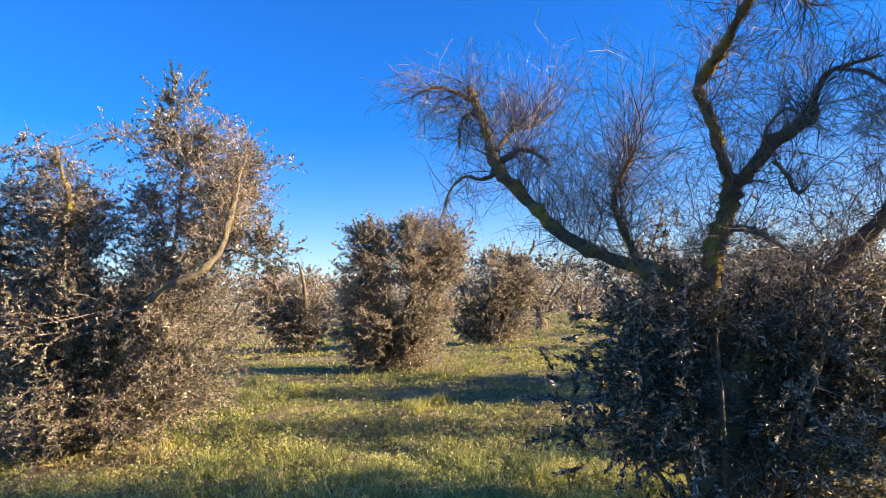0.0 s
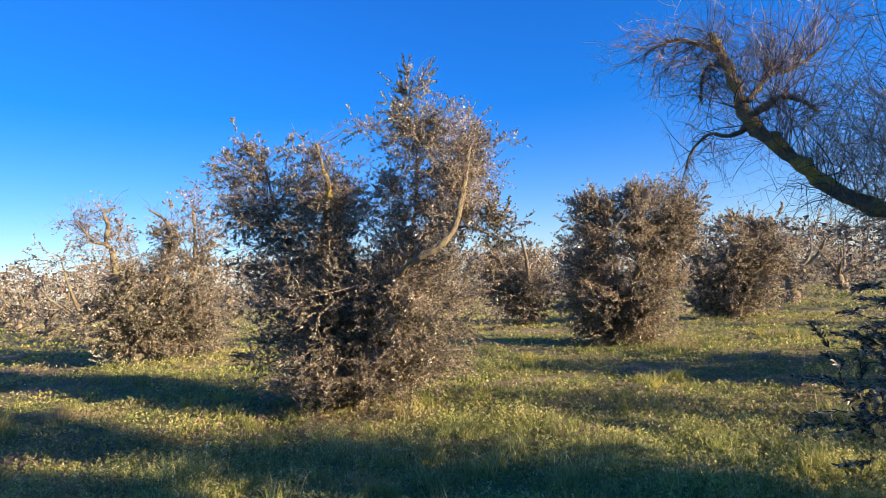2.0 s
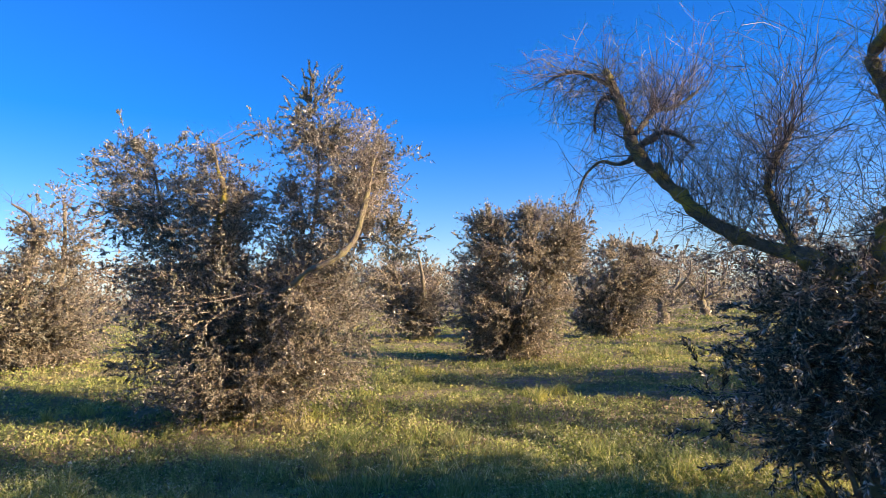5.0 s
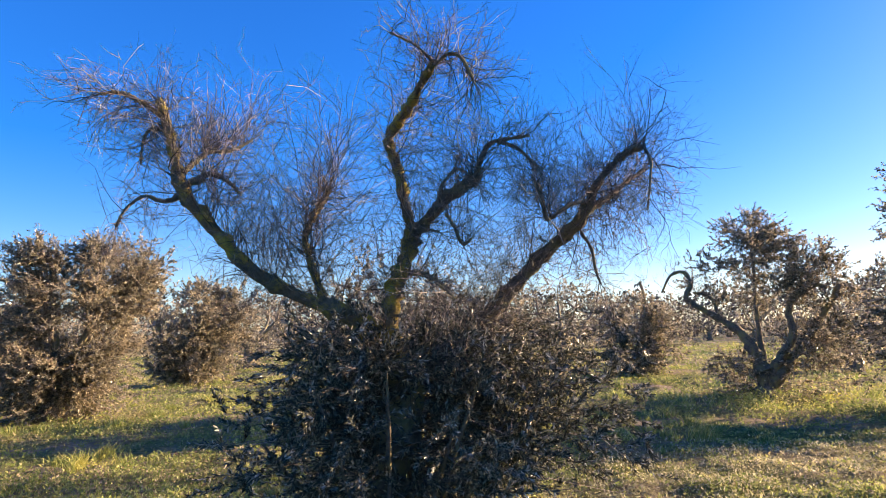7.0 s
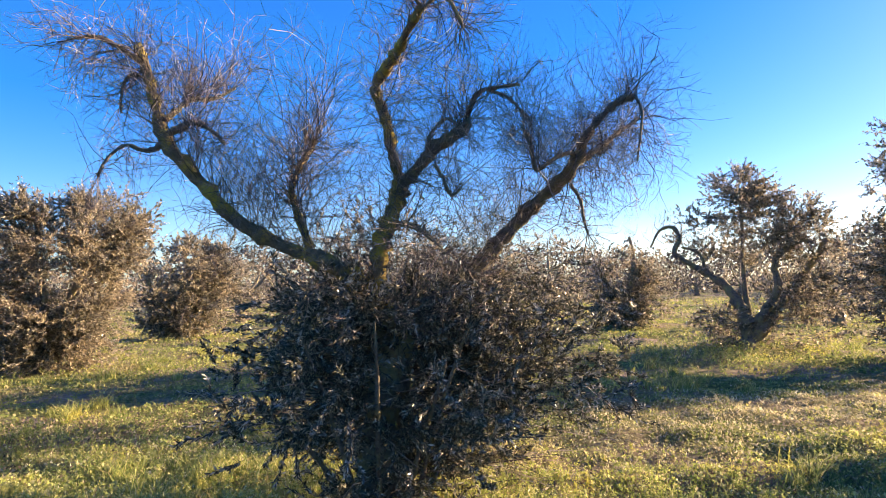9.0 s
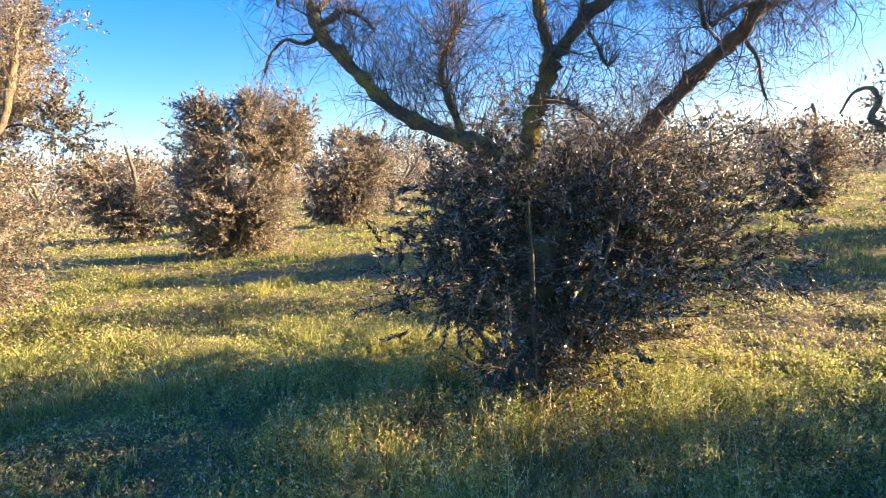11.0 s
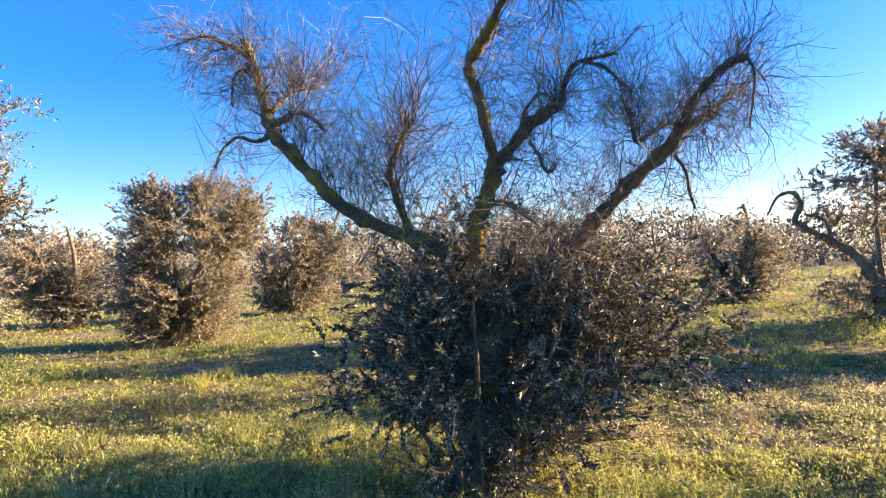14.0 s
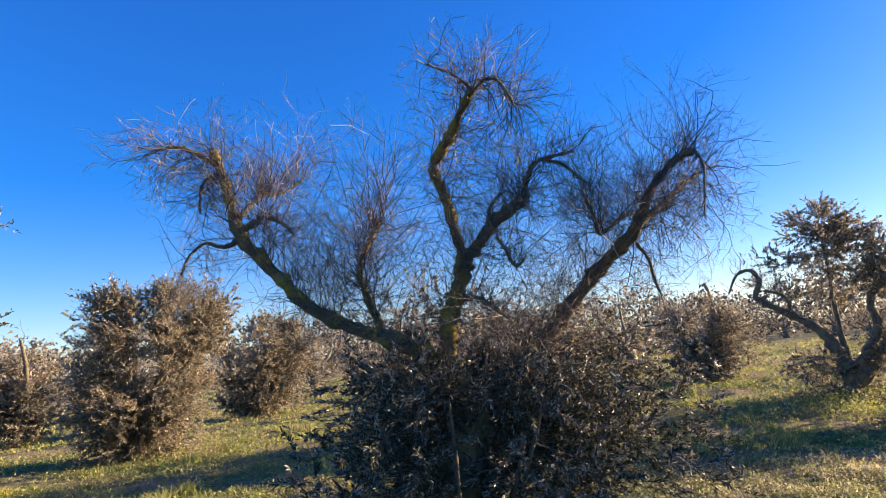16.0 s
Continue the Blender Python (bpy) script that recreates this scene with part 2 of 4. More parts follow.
def fill(tree, centre, size, shoots, twigs=8, leaves=8, dry=0.0, thick=0.007, twig=0.28, sides=3, fine=0, wood="twigs", steps=4):
    """A lobe of the crown: shoots that reach from the nearest limbs into an ellipsoid, with twigs and leaves on them."""
    c, s = np.array(centre, float), np.array(size, float)
    ball = unit(rng.normal(0, 1, (shoots * 2, 3))) * rng.uniform(0.1, 1.0, (shoots * 2, 1)) ** 0.45
    lump = np.sin(ball[:, 0] * 5 + c[0] * 3) + np.sin(ball[:, 1] * 6 + c[1] * 2) + np.sin(ball[:, 2] * 5 + c[0])
    keep = np.argsort(-(lump + rng.normal(0, 2.2, len(lump))))[:shoots]
    goal = c + ball[keep] * s * (1 + 0.14 * np.clip(rng.normal(0, 1, (shoots, 1)), -2, 1.3))
    goal[:, 2] = np.maximum(goal[:, 2], tree["base"][2] + 0.08)
    bones = np.concatenate(tree["bones"])
    gap = goal[:, None, :] - bones[None]
    cost = np.linalg.norm(gap, axis=2) + np.maximum(0, -gap[:, :, 2]) * 1.5 + rng.uniform(0, 0.35, gap.shape[:2])
    start = bones[np.argmin(cost, 1)]
    reach = np.linalg.norm(goal - start, axis=1)
    bow = (start + goal) / 2 + rng.normal(0, 0.10, goal.shape) * reach[:, None] + np.array([0, 0, 0.10]) * reach[:, None]
    f = np.linspace(0, 1, 6)[None, :, None]
    lines = start[:, None] * (1 - f) ** 2 + 2 * bow[:, None] * f * (1 - f) + goal[:, None] * f ** 2
    lines[:, 1:-1] += rng.normal(0, 0.025, lines[:, 1:-1].shape) * reach[:, None, None]
    tree[wood].add(*tubes(lines, taper(shoots, 6, np.clip(thick * reach / 0.8, thick * 0.5, thick * 1.4), thick * 0.25), sides))
    count = shoots * twigs
    at, way, own = pick(lines, count, 0.3, 1.0)
    out = unit(at - c + rng.normal(0, 0.3, at.shape))
    small = grow(at, way * 0.6 + out * 0.5 + rng.normal(0, 0.5, at.shape), rng.uniform(0.4, 1.25, count) * twig, steps, 0.22, 0.06)
    tree[wood].add(*strips(small, taper(count, steps, thick * 0.42, thick * 0.14)))
    if fine:
        at, way, _ = pick(small, count * fine, 0.2, 1.0)
        bits = grow(at, way + rng.normal(0, 0.7, at.shape), rng.uniform(0.3, 1.0, len(at)) * twig * 0.6, 3, 0.25, 0.03)
        tree[wood].add(*strips(bits, taper(len(at), 3, thick * 0.25, thick * 0.12)))
        small = np.concatenate([small[:, [0, 1, -1]], bits])
        own = np.concatenate([own, np.repeat(own, fine)[rng.permutation(len(at))]])
    n = count * leaves
    if n:
        rich = rng.uniform(0.1, 1.0, shoots)[own] ** 1.5
        at, way, _ = pick(small[rng.choice(len(small), n, p=rich / rich.sum())], n, 0.1, 1.0)
        way = unit(way + rng.normal(0, 0.5, way.shape))
        long = tree["leaf"][0] * rng.uniform(0.6, 1.25, n)
        wide = tree["leaf"][1] * rng.uniform(0.7, 1.3, n)
        cut = int(n * (1 - dry))
        for pile, s in ((tree["leaves"], slice(0, cut)), (tree["dry"], slice(cut, n))):
            if s.stop > s.start:
                pile.add(*tree["shape"](at[s], way[s], long[s], wide[s]))


def sprays(tree, line, count, long, up, spread=0.7, thick=0.003, side=4, low=0.1, lean=(0, 0, 1), high=1.0, wander=0.34):
    """Bare water shoots along a limb, crooked, with side twigs that fork again."""
    at, way, _ = pick(line[None], count, low, high)
    d = np.array(lean) * np.ones((count, 1)) + way * 0.35 + rng.normal(0, spread, at.shape)
    rods = grow(at, d, rng.uniform(0.3, 1.15, count) * long, 6, wander, up)
    tree["shaded"].add(*tubes(rods, taper(count, 6, thick, thick * 0.35), 3))
    n = count * side
    at, way, _ = pick(rods, n, 0.15, 1.0)
    bits = grow(at, way + rng.normal(0, 0.9, at.shape), rng.uniform(0.25, 1.0, n) * long * 0.55, 4, wander, up * 0.8)
    tree["shaded"].add(*strips(bits, taper(n, 4, min(thick * 0.5, 0.0016 + thick * 0.08), thick * 0.15)))
    at, way, _ = pick(bits, n * 3, 0.2, 1.0)
    ends = grow(at, way + rng.normal(0, 0.7, at.shape), rng.uniform(0.25, 1.0, n * 3) * long * 0.28, 3, wander * 1.3, up * 0.5)
    tree["shaded"].add(*strips(ends, taper(n * 3, 3, min(thick * 0.36, 0.0011 + thick * 0.04), thick * 0.12)))


def finish(tree):
    for key, name, material, label in (("twigs", "brushwood", TWIG, "grey-brown bare twigs"), ("shaded", "shoot_growth", SHADED_SHOOT, "thin brown shoots in shaded dark and sunlit pale tones"), ("leaves", "foliage", LEAF, "narrow grey-green olive leaves"), ("dry", "withered_foliage", LEAF_DRY, "withered pale brown leaves")):
        if tree[key].count:
            pile = tree[key]
            part(name, pile.mesh(name, tree["base"]), material, tree["root"], label, "stuff")
    return tree["root"]

# the bare-crowned tree nearest the path
near = olive_tree(2.36, 3.7, "half-dead olive tree, bare gnarled limbs above a dense leafy base", (0.04, 0.0115), folded=True)
bough(near, [(2.33, 3.72, -0.05, 0.17), (2.38, 3.7, 0.3, 0.145), (2.33, 3.66, 0.7, 0.135), (2.4, 3.68, 1.1, 0.14), (2.36, 3.65, 1.42, 0.13)], "trunk", knots=0.1, flare=0.5, sides=14)
bough(near, [(2.5, 3.78, -0.03, 0.08), (2.6, 3.8, 0.5, 0.07), (2.52, 3.7, 1.0, 0.085), (2.54, 3.65, 1.36, 0.1)], "stem", flare=0.4)
near_l = bough(near, [(2.36, 3.65, 1.38, 0.103), (2.23, 3.62, 1.57, 0.084), (1.95, 3.6, 1.73, 0.058), (1.72, 3.7, 1.83, 0.048), (1.45, 3.8, 2, 0.044), (1.27, 3.9, 2.23, 0.044), (1.11, 3.95, 2.43, 0.040), (1.04, 4, 2.55, 0.039), (1.01, 4.05, 2.71, 0.035), (0.97, 4.1, 2.9, 0.034), (0.93, 4.2, 3.08, 0.032), (0.9, 4.27, 3.21, 0.030)], "limb", material=BARK_LICHEN, sides=12, knots=0.17)
near_lstub = bough(near, [(0.93, 4.2, 3.07, 0.020), (0.77, 4.25, 3.18, 0.018), (0.65, 4.3, 3.24, 0.015), (0.54, 4.3, 3.21, 0.011)], "branch", material=BARK_LICHEN, sides=7)
near_lknee = bough(near, [(1.04, 4, 2.54, 0.024), (1.14, 3.9, 2.58, 0.022), (1.21, 3.85, 2.61, 0.021), (1.3, 3.8, 2.57, 0.013), (1.38, 3.75, 2.47, 0.009)], "branch", sides=7)
near_lup = bough(near, [(1.06, 4, 2.65, 0.018), (1.15, 4.1, 2.77, 0.019), (1.22, 4.1, 2.83, 0.017), (1.35, 4.1, 2.85, 0.012), (1.5, 4.1, 2.95, 0.010)], "branch", sides=7)
near_ldroop = bough(near, [(1.04, 3.97, 2.48, 0.021), (0.95, 4.1, 2.46, 0.017), (0.83, 4.2, 2.51, 0.012), (0.72, 4.3, 2.43, 0.010), (0.67, 4.3, 2.31, 0.008)], "branch", sides=7)
near_lhook = bough(near, [(0.94, 4.15, 2.96, 0.012), (0.86, 4.2, 2.98, 0.011), (0.81, 4.2, 2.89, 0.010), (0.8, 4.25, 2.74, 0.008)], "branch", sides=7)
near_l2 = bough(near, [(1.89, 3.65, 1.81, 0.030), (1.83, 3.7, 2.02, 0.025), (1.8, 3.75, 2.19, 0.023), (1.83, 3.75, 2.31, 0.022), (1.92, 3.8, 2.45, 0.021), (1.97, 3.8, 2.55, 0.018)], "branch", material=BARK_LICHEN, sides=7)
near_c = bough(near, [(2.36, 3.65, 1.38, 0.103), (2.31, 3.55, 1.62, 0.071), (2.32, 3.5, 1.79, 0.062), (2.35, 3.47, 1.93, 0.059), (2.41, 3.45, 2.08, 0.060), (2.44, 3.43, 2.23, 0.057), (2.4, 3.42, 2.35, 0.039), (2.37, 3.41, 2.49, 0.034), (2.33, 3.4, 2.64, 0.034), (2.26, 3.38, 2.82, 0.036), (2.28, 3.3, 2.91, 0.034), (2.3, 3.15, 2.97, 0.030), (2.29, 2.95, 3.04, 0.027), (2.3, 2.76, 3.11, 0.025)], "limb", material=BARK_LICHEN, sides=12, knots=0.17)
near_carch = bough(near, [(2.3, 2.76, 3.09, 0.013), (2.35, 2.7, 3.14, 0.011), (2.41, 2.65, 3.12, 0.010), (2.44, 2.6, 3.01, 0.009), (2.47, 2.6, 2.95, 0.007)], "branch", sides=7)
near_cleft = bough(near, [(2.28, 2.76, 3.12, 0.010), (2.19, 2.75, 3.18, 0.008), (2.1, 2.75, 3.21, 0.007), (2.02, 2.75, 3.23, 0.005)], "branch", sides=7)
near_cbow = bough(near, [(2.41, 3.45, 1.96, 0.023), (2.45, 3.3, 1.94, 0.019), (2.53, 3.2, 1.86, 0.016), (2.59, 3.1, 1.75, 0.013)], "branch", sides=7)
near_c2 = bough(near, [(2.44, 3.43, 2.2, 0.048), (2.5, 3.3, 2.31, 0.039), (2.57, 3.2, 2.42, 0.037), (2.65, 3.1, 2.48, 0.040), (2.72, 3, 2.55, 0.041)], "limb", sides=12, knots=0.17)
near_c2up = bough(near, [(2.71, 3, 2.56, 0.022), (2.73, 3, 2.65, 0.018), (2.79, 2.98, 2.75, 0.016), (2.91, 2.95, 2.79, 0.012), (3.04, 2.9, 2.81, 0.010)], "branch", sides=7)
near_c2end = bough(near, [(2.84, 2.97, 2.77, 0.012), (2.94, 2.9, 2.72, 0.010), (3.01, 2.85, 2.63, 0.008), (3.06, 2.8, 2.56, 0.006)], "branch", sides=7)
near_c2bow = bough(near, [(2.54, 3.25, 2.36, 0.014), (2.56, 3.2, 2.52, 0.012), (2.64, 3.15, 2.61, 0.011), (2.68, 3.1, 2.58, 0.010)], "branch", sides=7)
near_c2drop = bough(near, [(2.58, 3.2, 2.32, 0.011), (2.59, 3.1, 2.21, 0.012), (2.64, 3.1, 2.11, 0.012), (2.68, 3.05, 2.15, 0.008)], "branch", sides=7)
near_r = bough(near, [(2.54, 3.65, 1.33, 0.077), (2.86, 3.7, 1.49, 0.062), (3.14, 3.68, 1.66, 0.055), (3.3, 3.5, 1.91, 0.052), (3.43, 3.35, 2.1, 0.049), (3.55, 3.15, 2.26, 0.044), (3.58, 3, 2.41, 0.035), (3.58, 2.9, 2.53, 0.030), (3.63, 2.8, 2.65, 0.028), (3.68, 2.7, 2.72, 0.024), (3.75, 2.62, 2.75, 0.019)], "limb", sides=12, knots=0.17)
near_r2 = bough(near, [(3.56, 3.05, 2.34, 0.026), (3.76, 3.1, 2.45, 0.025), (3.96, 3.15, 2.56, 0.023), (4.15, 3.2, 2.68, 0.019), (4.35, 3.2, 2.8, 0.014)], "branch", sides=7)
near_r3 = bough(near, [(3.6, 3, 2.44, 0.016), (3.37, 2.9, 2.39, 0.014), (3.19, 2.85, 2.3, 0.013), (3.11, 2.85, 2.26, 0.015), (3.04, 2.8, 2.38, 0.013), (2.99, 2.8, 2.5, 0.010)], "branch", sides=7)
near_rdrop = bough(near, [(3.59, 3.1, 2.24, 0.015), (3.59, 3, 2.11, 0.012), (3.57, 2.95, 1.97, 0.010), (3.56, 2.9, 1.87, 0.008)], "branch", sides=7)
near_rtip = bough(near, [(3.74, 2.62, 2.75, 0.012), (3.73, 2.55, 2.63, 0.010), (3.66, 2.5, 2.48, 0.009), (3.62, 2.5, 2.29, 0.006)], "branch", sides=7)

# crooked branchlets that fill the crown
for line, count, long in ((near_l[8:], 32, 0.66), (near_c[6:], 28, 0.52), (near_c2, 24, 0.58), (near_r[10:], 32, 0.62), (near_r2, 12, 0.55), (near_l2, 24, 0.62), (near_r3, 12, 0.5), (near_lup, 8, 0.45), (near_c2up, 9, 0.4)):
    sprays(near, line, count, long, 0.02, 0.85, 0.0044, 8, low=0.1, lean=(0, -0.1, 0.35), wander=0.42)
# straight upright water shoots on the limbs
for line, count, long, low, high in ((near_l, 34, 0.75, 0.3, 0.8), (near_l2, 34, 0.75, 0.3, 1.0), (near_r, 30, 0.7, 0.25, 0.75), (near_c2, 24, 0.65, 0.3, 1.0), (near_c, 24, 0.55, 0.2, 0.7), (near_r3, 20, 0.6, 0.2, 1.0), (near_lup, 36, 0.62, 0.2, 1.0), (near_lknee, 20, 0.5, 0.2, 1.0)):
    sprays(near, line, count, long, 0.07, 0.6, 0.0024, 3, low=low, high=high, wander=0.2)
for line, count, long in ((near_l[-10:], 18, 0.42), (near_c[-9:], 16, 0.36), (near_r[-16:], 28, 0.62), (near_r2, 30, 0.7), (near_c2[-8:], 14, 0.5), (near_c2up, 16, 0.45), (near_carch, 14, 0.34)):
    sprays(near, line, count, long, 0.08, 0.55, 0.0024, 3, low=0.0, wander=0.2)
for line, count, long in ((near_l[6:26], 44, 0.9), (near_l2, 34, 0.75), (near_c2drop, 18, 0.7), (near_c[4:14], 30, 0.7), (near_r3, 24, 0.6), (near_r[6:24], 36, 0.75), (near_cbow, 18, 0.6)):
    sprays(near, line, count, long, 0.06, 0.55, 0.0027, 6, low=0.0, lean=(0.1, -0.1, 1), wander=0.34)
# leaning shoots that close the gaps between the limbs
for line, count, long, lean in ((near_c[-28:], 38, 0.6, (0.8, -0.1, 0.3)), (near_carch, 20, 0.5, (0.4, 0, -0.5)), (near_l2, 28, 0.95, (0.1, 0, 1)), (near_l[12:28], 38, 0.95, (0.5, -0.1, 0.9)), (near_r[8:22], 28, 0.8, (-0.5, 0, 0.8)), (near_lup, 22, 0.6, (0.4, 0, 0.9)), (near_r2, 26, 0.6, (0.3, 0, -0.6))):
    sprays(near, line, count, long, 0.02, 0.4, 0.0034, 6, low=0.0, lean=lean, wander=0.28)
# fine crooked twigs on all sides
for line, count, long in ((near_l, 36, 0.45), (near_c, 36, 0.42), (near_c2, 24, 0.45), (near_r, 40, 0.45), (near_r2, 24, 0.45), (near_l2, 30, 0.42), (near_r3, 26, 0.45), (near_carch, 16, 0.35)):
    sprays(near, line, count, long, 0.0, 0.9, 0.0024, 4, low=0.15)
# drooping ends
for line, count, long in ((near_lstub, 40, 0.45), (near_ldroop, 34, 0.42), (near_lknee, 24, 0.42), (near_lhook, 40, 0.45), (near_rtip, 26, 0.5), (near_rdrop, 26, 0.4), (near_c2end, 40, 0.45), (near_c2drop, 22, 0.35), (near_cleft, 14, 0.26), (near_cbow, 22, 0.4), (near_r2, 60, 0.65), (near_l[:24], 44, 0.45), (near_r, 40, 0.45), (near_c, 24, 0.36)):
    sprays(near, line, count, long, -0.11, 0.75, 0.0024, 4, lean=(0, 0, -0.1), wander=0.3)
sprays(near, near_lstub, 14, 0.42, -0.05, 0.55, 0.004, 6, lean=(-0.7, 0.1, -0.5), wander=0.34)
sprays(near, near_l[-14:], 18, 0.6, -0.06, 0.5, 0.0042, 6, lean=(-0.8, 0.1, -0.5), wander=0.34)
# Bush wood uses the darker twig colour that paints in its shade.
fill(near, (2.6, 3.65, 0.86), (1.2, 1.15, 0.74), 135, 7, 50, 0.02, 0.0034, 0.24, wood="shaded")
fill(near, (1.7, 3.55, 1.0), (0.5, 0.6, 0.52), 58, 7, 46, 0.02, 0.0034, 0.24, wood="shaded")
fill(near, (3.55, 3.45, 0.98), (0.7, 0.65, 0.52), 92, 7, 48, 0.03, 0.0034, 0.24, wood="shaded")
fill(near, (3.3, 3.4, 1.3), (0.8, 0.6, 0.36), 60, 7, 30, 0.1, 0.0036, 0.26, fine=1, wood="shaded", steps=3)
fill(near, (1.95, 3.5, 1.35), (0.55, 0.5, 0.3), 36, 7, 30, 0.1, 0.0036, 0.26, wood="shaded", steps=3)
fill(near, (2.55, 3.55, 1.45), (1.0, 0.75, 0.3), 90, 8, 5, 0.1, 0.004, 0.28, fine=2, wood="shaded", steps=3)
fill(near, (2.45, 3.4, 0.36), (0.7, 0.55, 0.34), 44, 7, 26, 0.1, 0.005, 0.22, wood="shaded")
fill(near, (3.5, 3.3, 0.35), (0.5, 0.5, 0.25), 18, 8, 4, 0.3, 0.004, 0.3, fine=1, wood="shaded")
fill(near, (2.5, 3.6, 1.72), (1.25, 0.9, 0.34), 60, 8, 1, 0.4, 0.0032, 0.3, fine=2, wood="shaded", steps=3)
fill(near, (2.6, 4.5, 1.6), (1.1, 0.8, 0.5), 60, 7, 10, 0.3, 0.0036, 0.3, fine=1, wood="shaded", steps=3)
fill(near, (2.6, 4.6, 0.9), (1.1, 0.75, 0.75), 60, 6, 26, 0.05, 0.0036, 0.26, wood="shaded", steps=3)
# low stems that rise from the root
for sx, sy, ex, ey, ez in ((2.2, 3.5, 1.75, 3.3, 1.25), (2.28, 3.45, 2.1, 3.05, 1.35), (2.5, 3.5, 2.75, 3.1, 1.3), (2.6, 3.6, 3.2, 3.25, 1.2), (2.45, 3.45, 2.5, 2.95, 1.1), (2.65, 3.75, 3.5, 3.5, 1.05), (2.15, 3.6, 1.5, 3.5, 0.95)):
    bough(near, [(sx, sy, -0.03, 0.02), (sx * 0.7 + ex * 0.3, sy * 0.75 + ey * 0.25, 0.42, 0.016), (sx * 0.3 + ex * 0.7, sy * 0.3 + ey * 0.7, ez * 0.75, 0.012), (ex, ey, ez, 0.007)], "stem", sides=6)
finish(near)


big = olive_tree(-3.65, 7.05, "bushy olive tree with lichen-yellow limbs, grey dry twigs and sparse leaves", (0.038, 0.0125))
bough(big, [(-3.65, 7.05, -0.05, 0.092), (-3.45, 7, 1.19, 0.073)], "trunk", flare=0.4)
big_0 = bough(big, [(-3.45, 7, 1.19, 0.061), (-2.62, 6.24, 1.63, 0.035), (-2.2, 5.96, 1.85, 0.032), (-1.87, 5.96, 1.99, 0.033), (-1.71, 6.06, 2.21, 0.033), (-1.63, 6.15, 2.55, 0.030), (-1.59, 6.24, 2.88, 0.027), (-1.55, 6.29, 3.14, 0.022)], knots=0.2)
big_1 = bough(big, [(-3.73, 7, 1.04, 0.069), (-3.79, 6.8, 1.83, 0.048), (-3.72, 6.6, 2.43, 0.040), (-3.56, 6.47, 2.7, 0.049), (-3.55, 6.47, 2.89, 0.042), (-3.65, 6.5, 3.16, 0.022), (-3.74, 6.5, 3.51, 0.015)], material=BARK_LICHEN, knots=0.2)
big_2 = bough(big, [(-3.42, 7.1, 1.18, 0.058), (-2.87, 7.2, 1.93, 0.030), (-2.68, 7.2, 2.54, 0.023), (-2.61, 7.2, 3.15, 0.020), (-2.59, 7.2, 3.93, 0.012)], knots=0.2)
big_3 = bough(big, [(-3.87, 7.1, 1.04, 0.053), (-4.63, 7.3, 1.96, 0.034), (-4.99, 7.3, 2.75, 0.023), (-5.17, 7.3, 3.47, 0.016)], knots=0.2)
big_4 = bough(big, [(-1.93, 6.6, 2.24, 0.014), (-1.68, 6.5, 2.24, 0.012), (-1.41, 6.4, 2.12, 0.009)], knots=0.2)
big_5 = bough(big, [(-3.72, 6.5, 3.5, 0.008), (-3.48, 6.5, 3.55, 0.006), (-3.29, 6.5, 3.65, 0.004)], knots=0.2)
# Right lobes get a larger withered share, painting the sunlit side paler.
fill(big, (-3.38, 6.9, 0.9), (1.5, 1.25, 0.86), 240, 8, 40, 0.5, 0.004, 0.26, fine=1, steps=3)
fill(big, (-2.3, 6.6, 1.15), (0.95, 0.9, 0.95), 180, 8, 42, 0.7, 0.004, 0.26, fine=2, steps=3)
fill(big, (-4.6, 7.1, 1.4), (1.05, 0.95, 0.95), 130, 8, 42, 0.35, 0.004, 0.26, fine=1, steps=3)
fill(big, (-2.39, 7.1, 3.04), (0.95, 0.78, 1.0), 170, 8, 26, 0.75, 0.004, 0.26, fine=2, steps=3)
fill(big, (-2.63, 7.1, 3.95), (0.48, 0.384, 0.63), 44, 8, 40, 0.2, 0.004, 0.22, steps=3)
fill(big, (-5.0, 7.1, 2.95), (1.1, 0.912, 0.98), 180, 8, 36, 0.3, 0.004, 0.26, fine=1, steps=3)
fill(big, (-3.45, 7.1, 2.2), (1.1, 0.9, 0.85), 180, 8, 32, 0.65, 0.004, 0.26, fine=2, steps=3)
fill(big, (-4.3, 7.0, 2.1), (0.85, 0.8, 0.7), 90, 8, 30, 0.4, 0.004, 0.26, fine=1, steps=3)
fill(big, (-2.6, 6.9, 2.1), (0.9, 0.8, 0.6), 70, 8, 28, 0.7, 0.004, 0.26, fine=1, steps=3)
fill(big, (-1.85, 6.35, 2.6), (0.45, 0.4, 0.55), 60, 8, 22, 0.7, 0.0035, 0.24, fine=2, steps=3)
fill(big, (-3.7, 6.7, 2.9), (0.5, 0.4, 0.6), 50, 8, 24, 0.5, 0.0035, 0.24, fine=1, steps=3)
fill(big, (-1.33, 6.5, 2.22), (0.36, 0.276, 0.31), 20, 8, 30, 0.1, 0.004, 0.2, steps=3)
fill(big, (-1.74, 6.8, 2.99), (0.516, 0.348, 0.49), 44, 8, 32, 0.5, 0.004, 0.26, fine=1, steps=3)
fill(big, (-5.0, 7.0, 0.57), (0.5, 0.65, 0.6), 50, 8, 36, 0.5, 0.004, 0.25, steps=3)
fill(big, (-3.3, 6.4, 0.5), (1.5, 0.7, 0.45), 120, 8, 38, 0.6, 0.004, 0.24, fine=1, steps=3)
fill(big, (-3.5, 6.2, 1.4), (1.1, 0.5, 0.6), 80, 8, 34, 0.4, 0.004, 0.24, fine=1, steps=3)

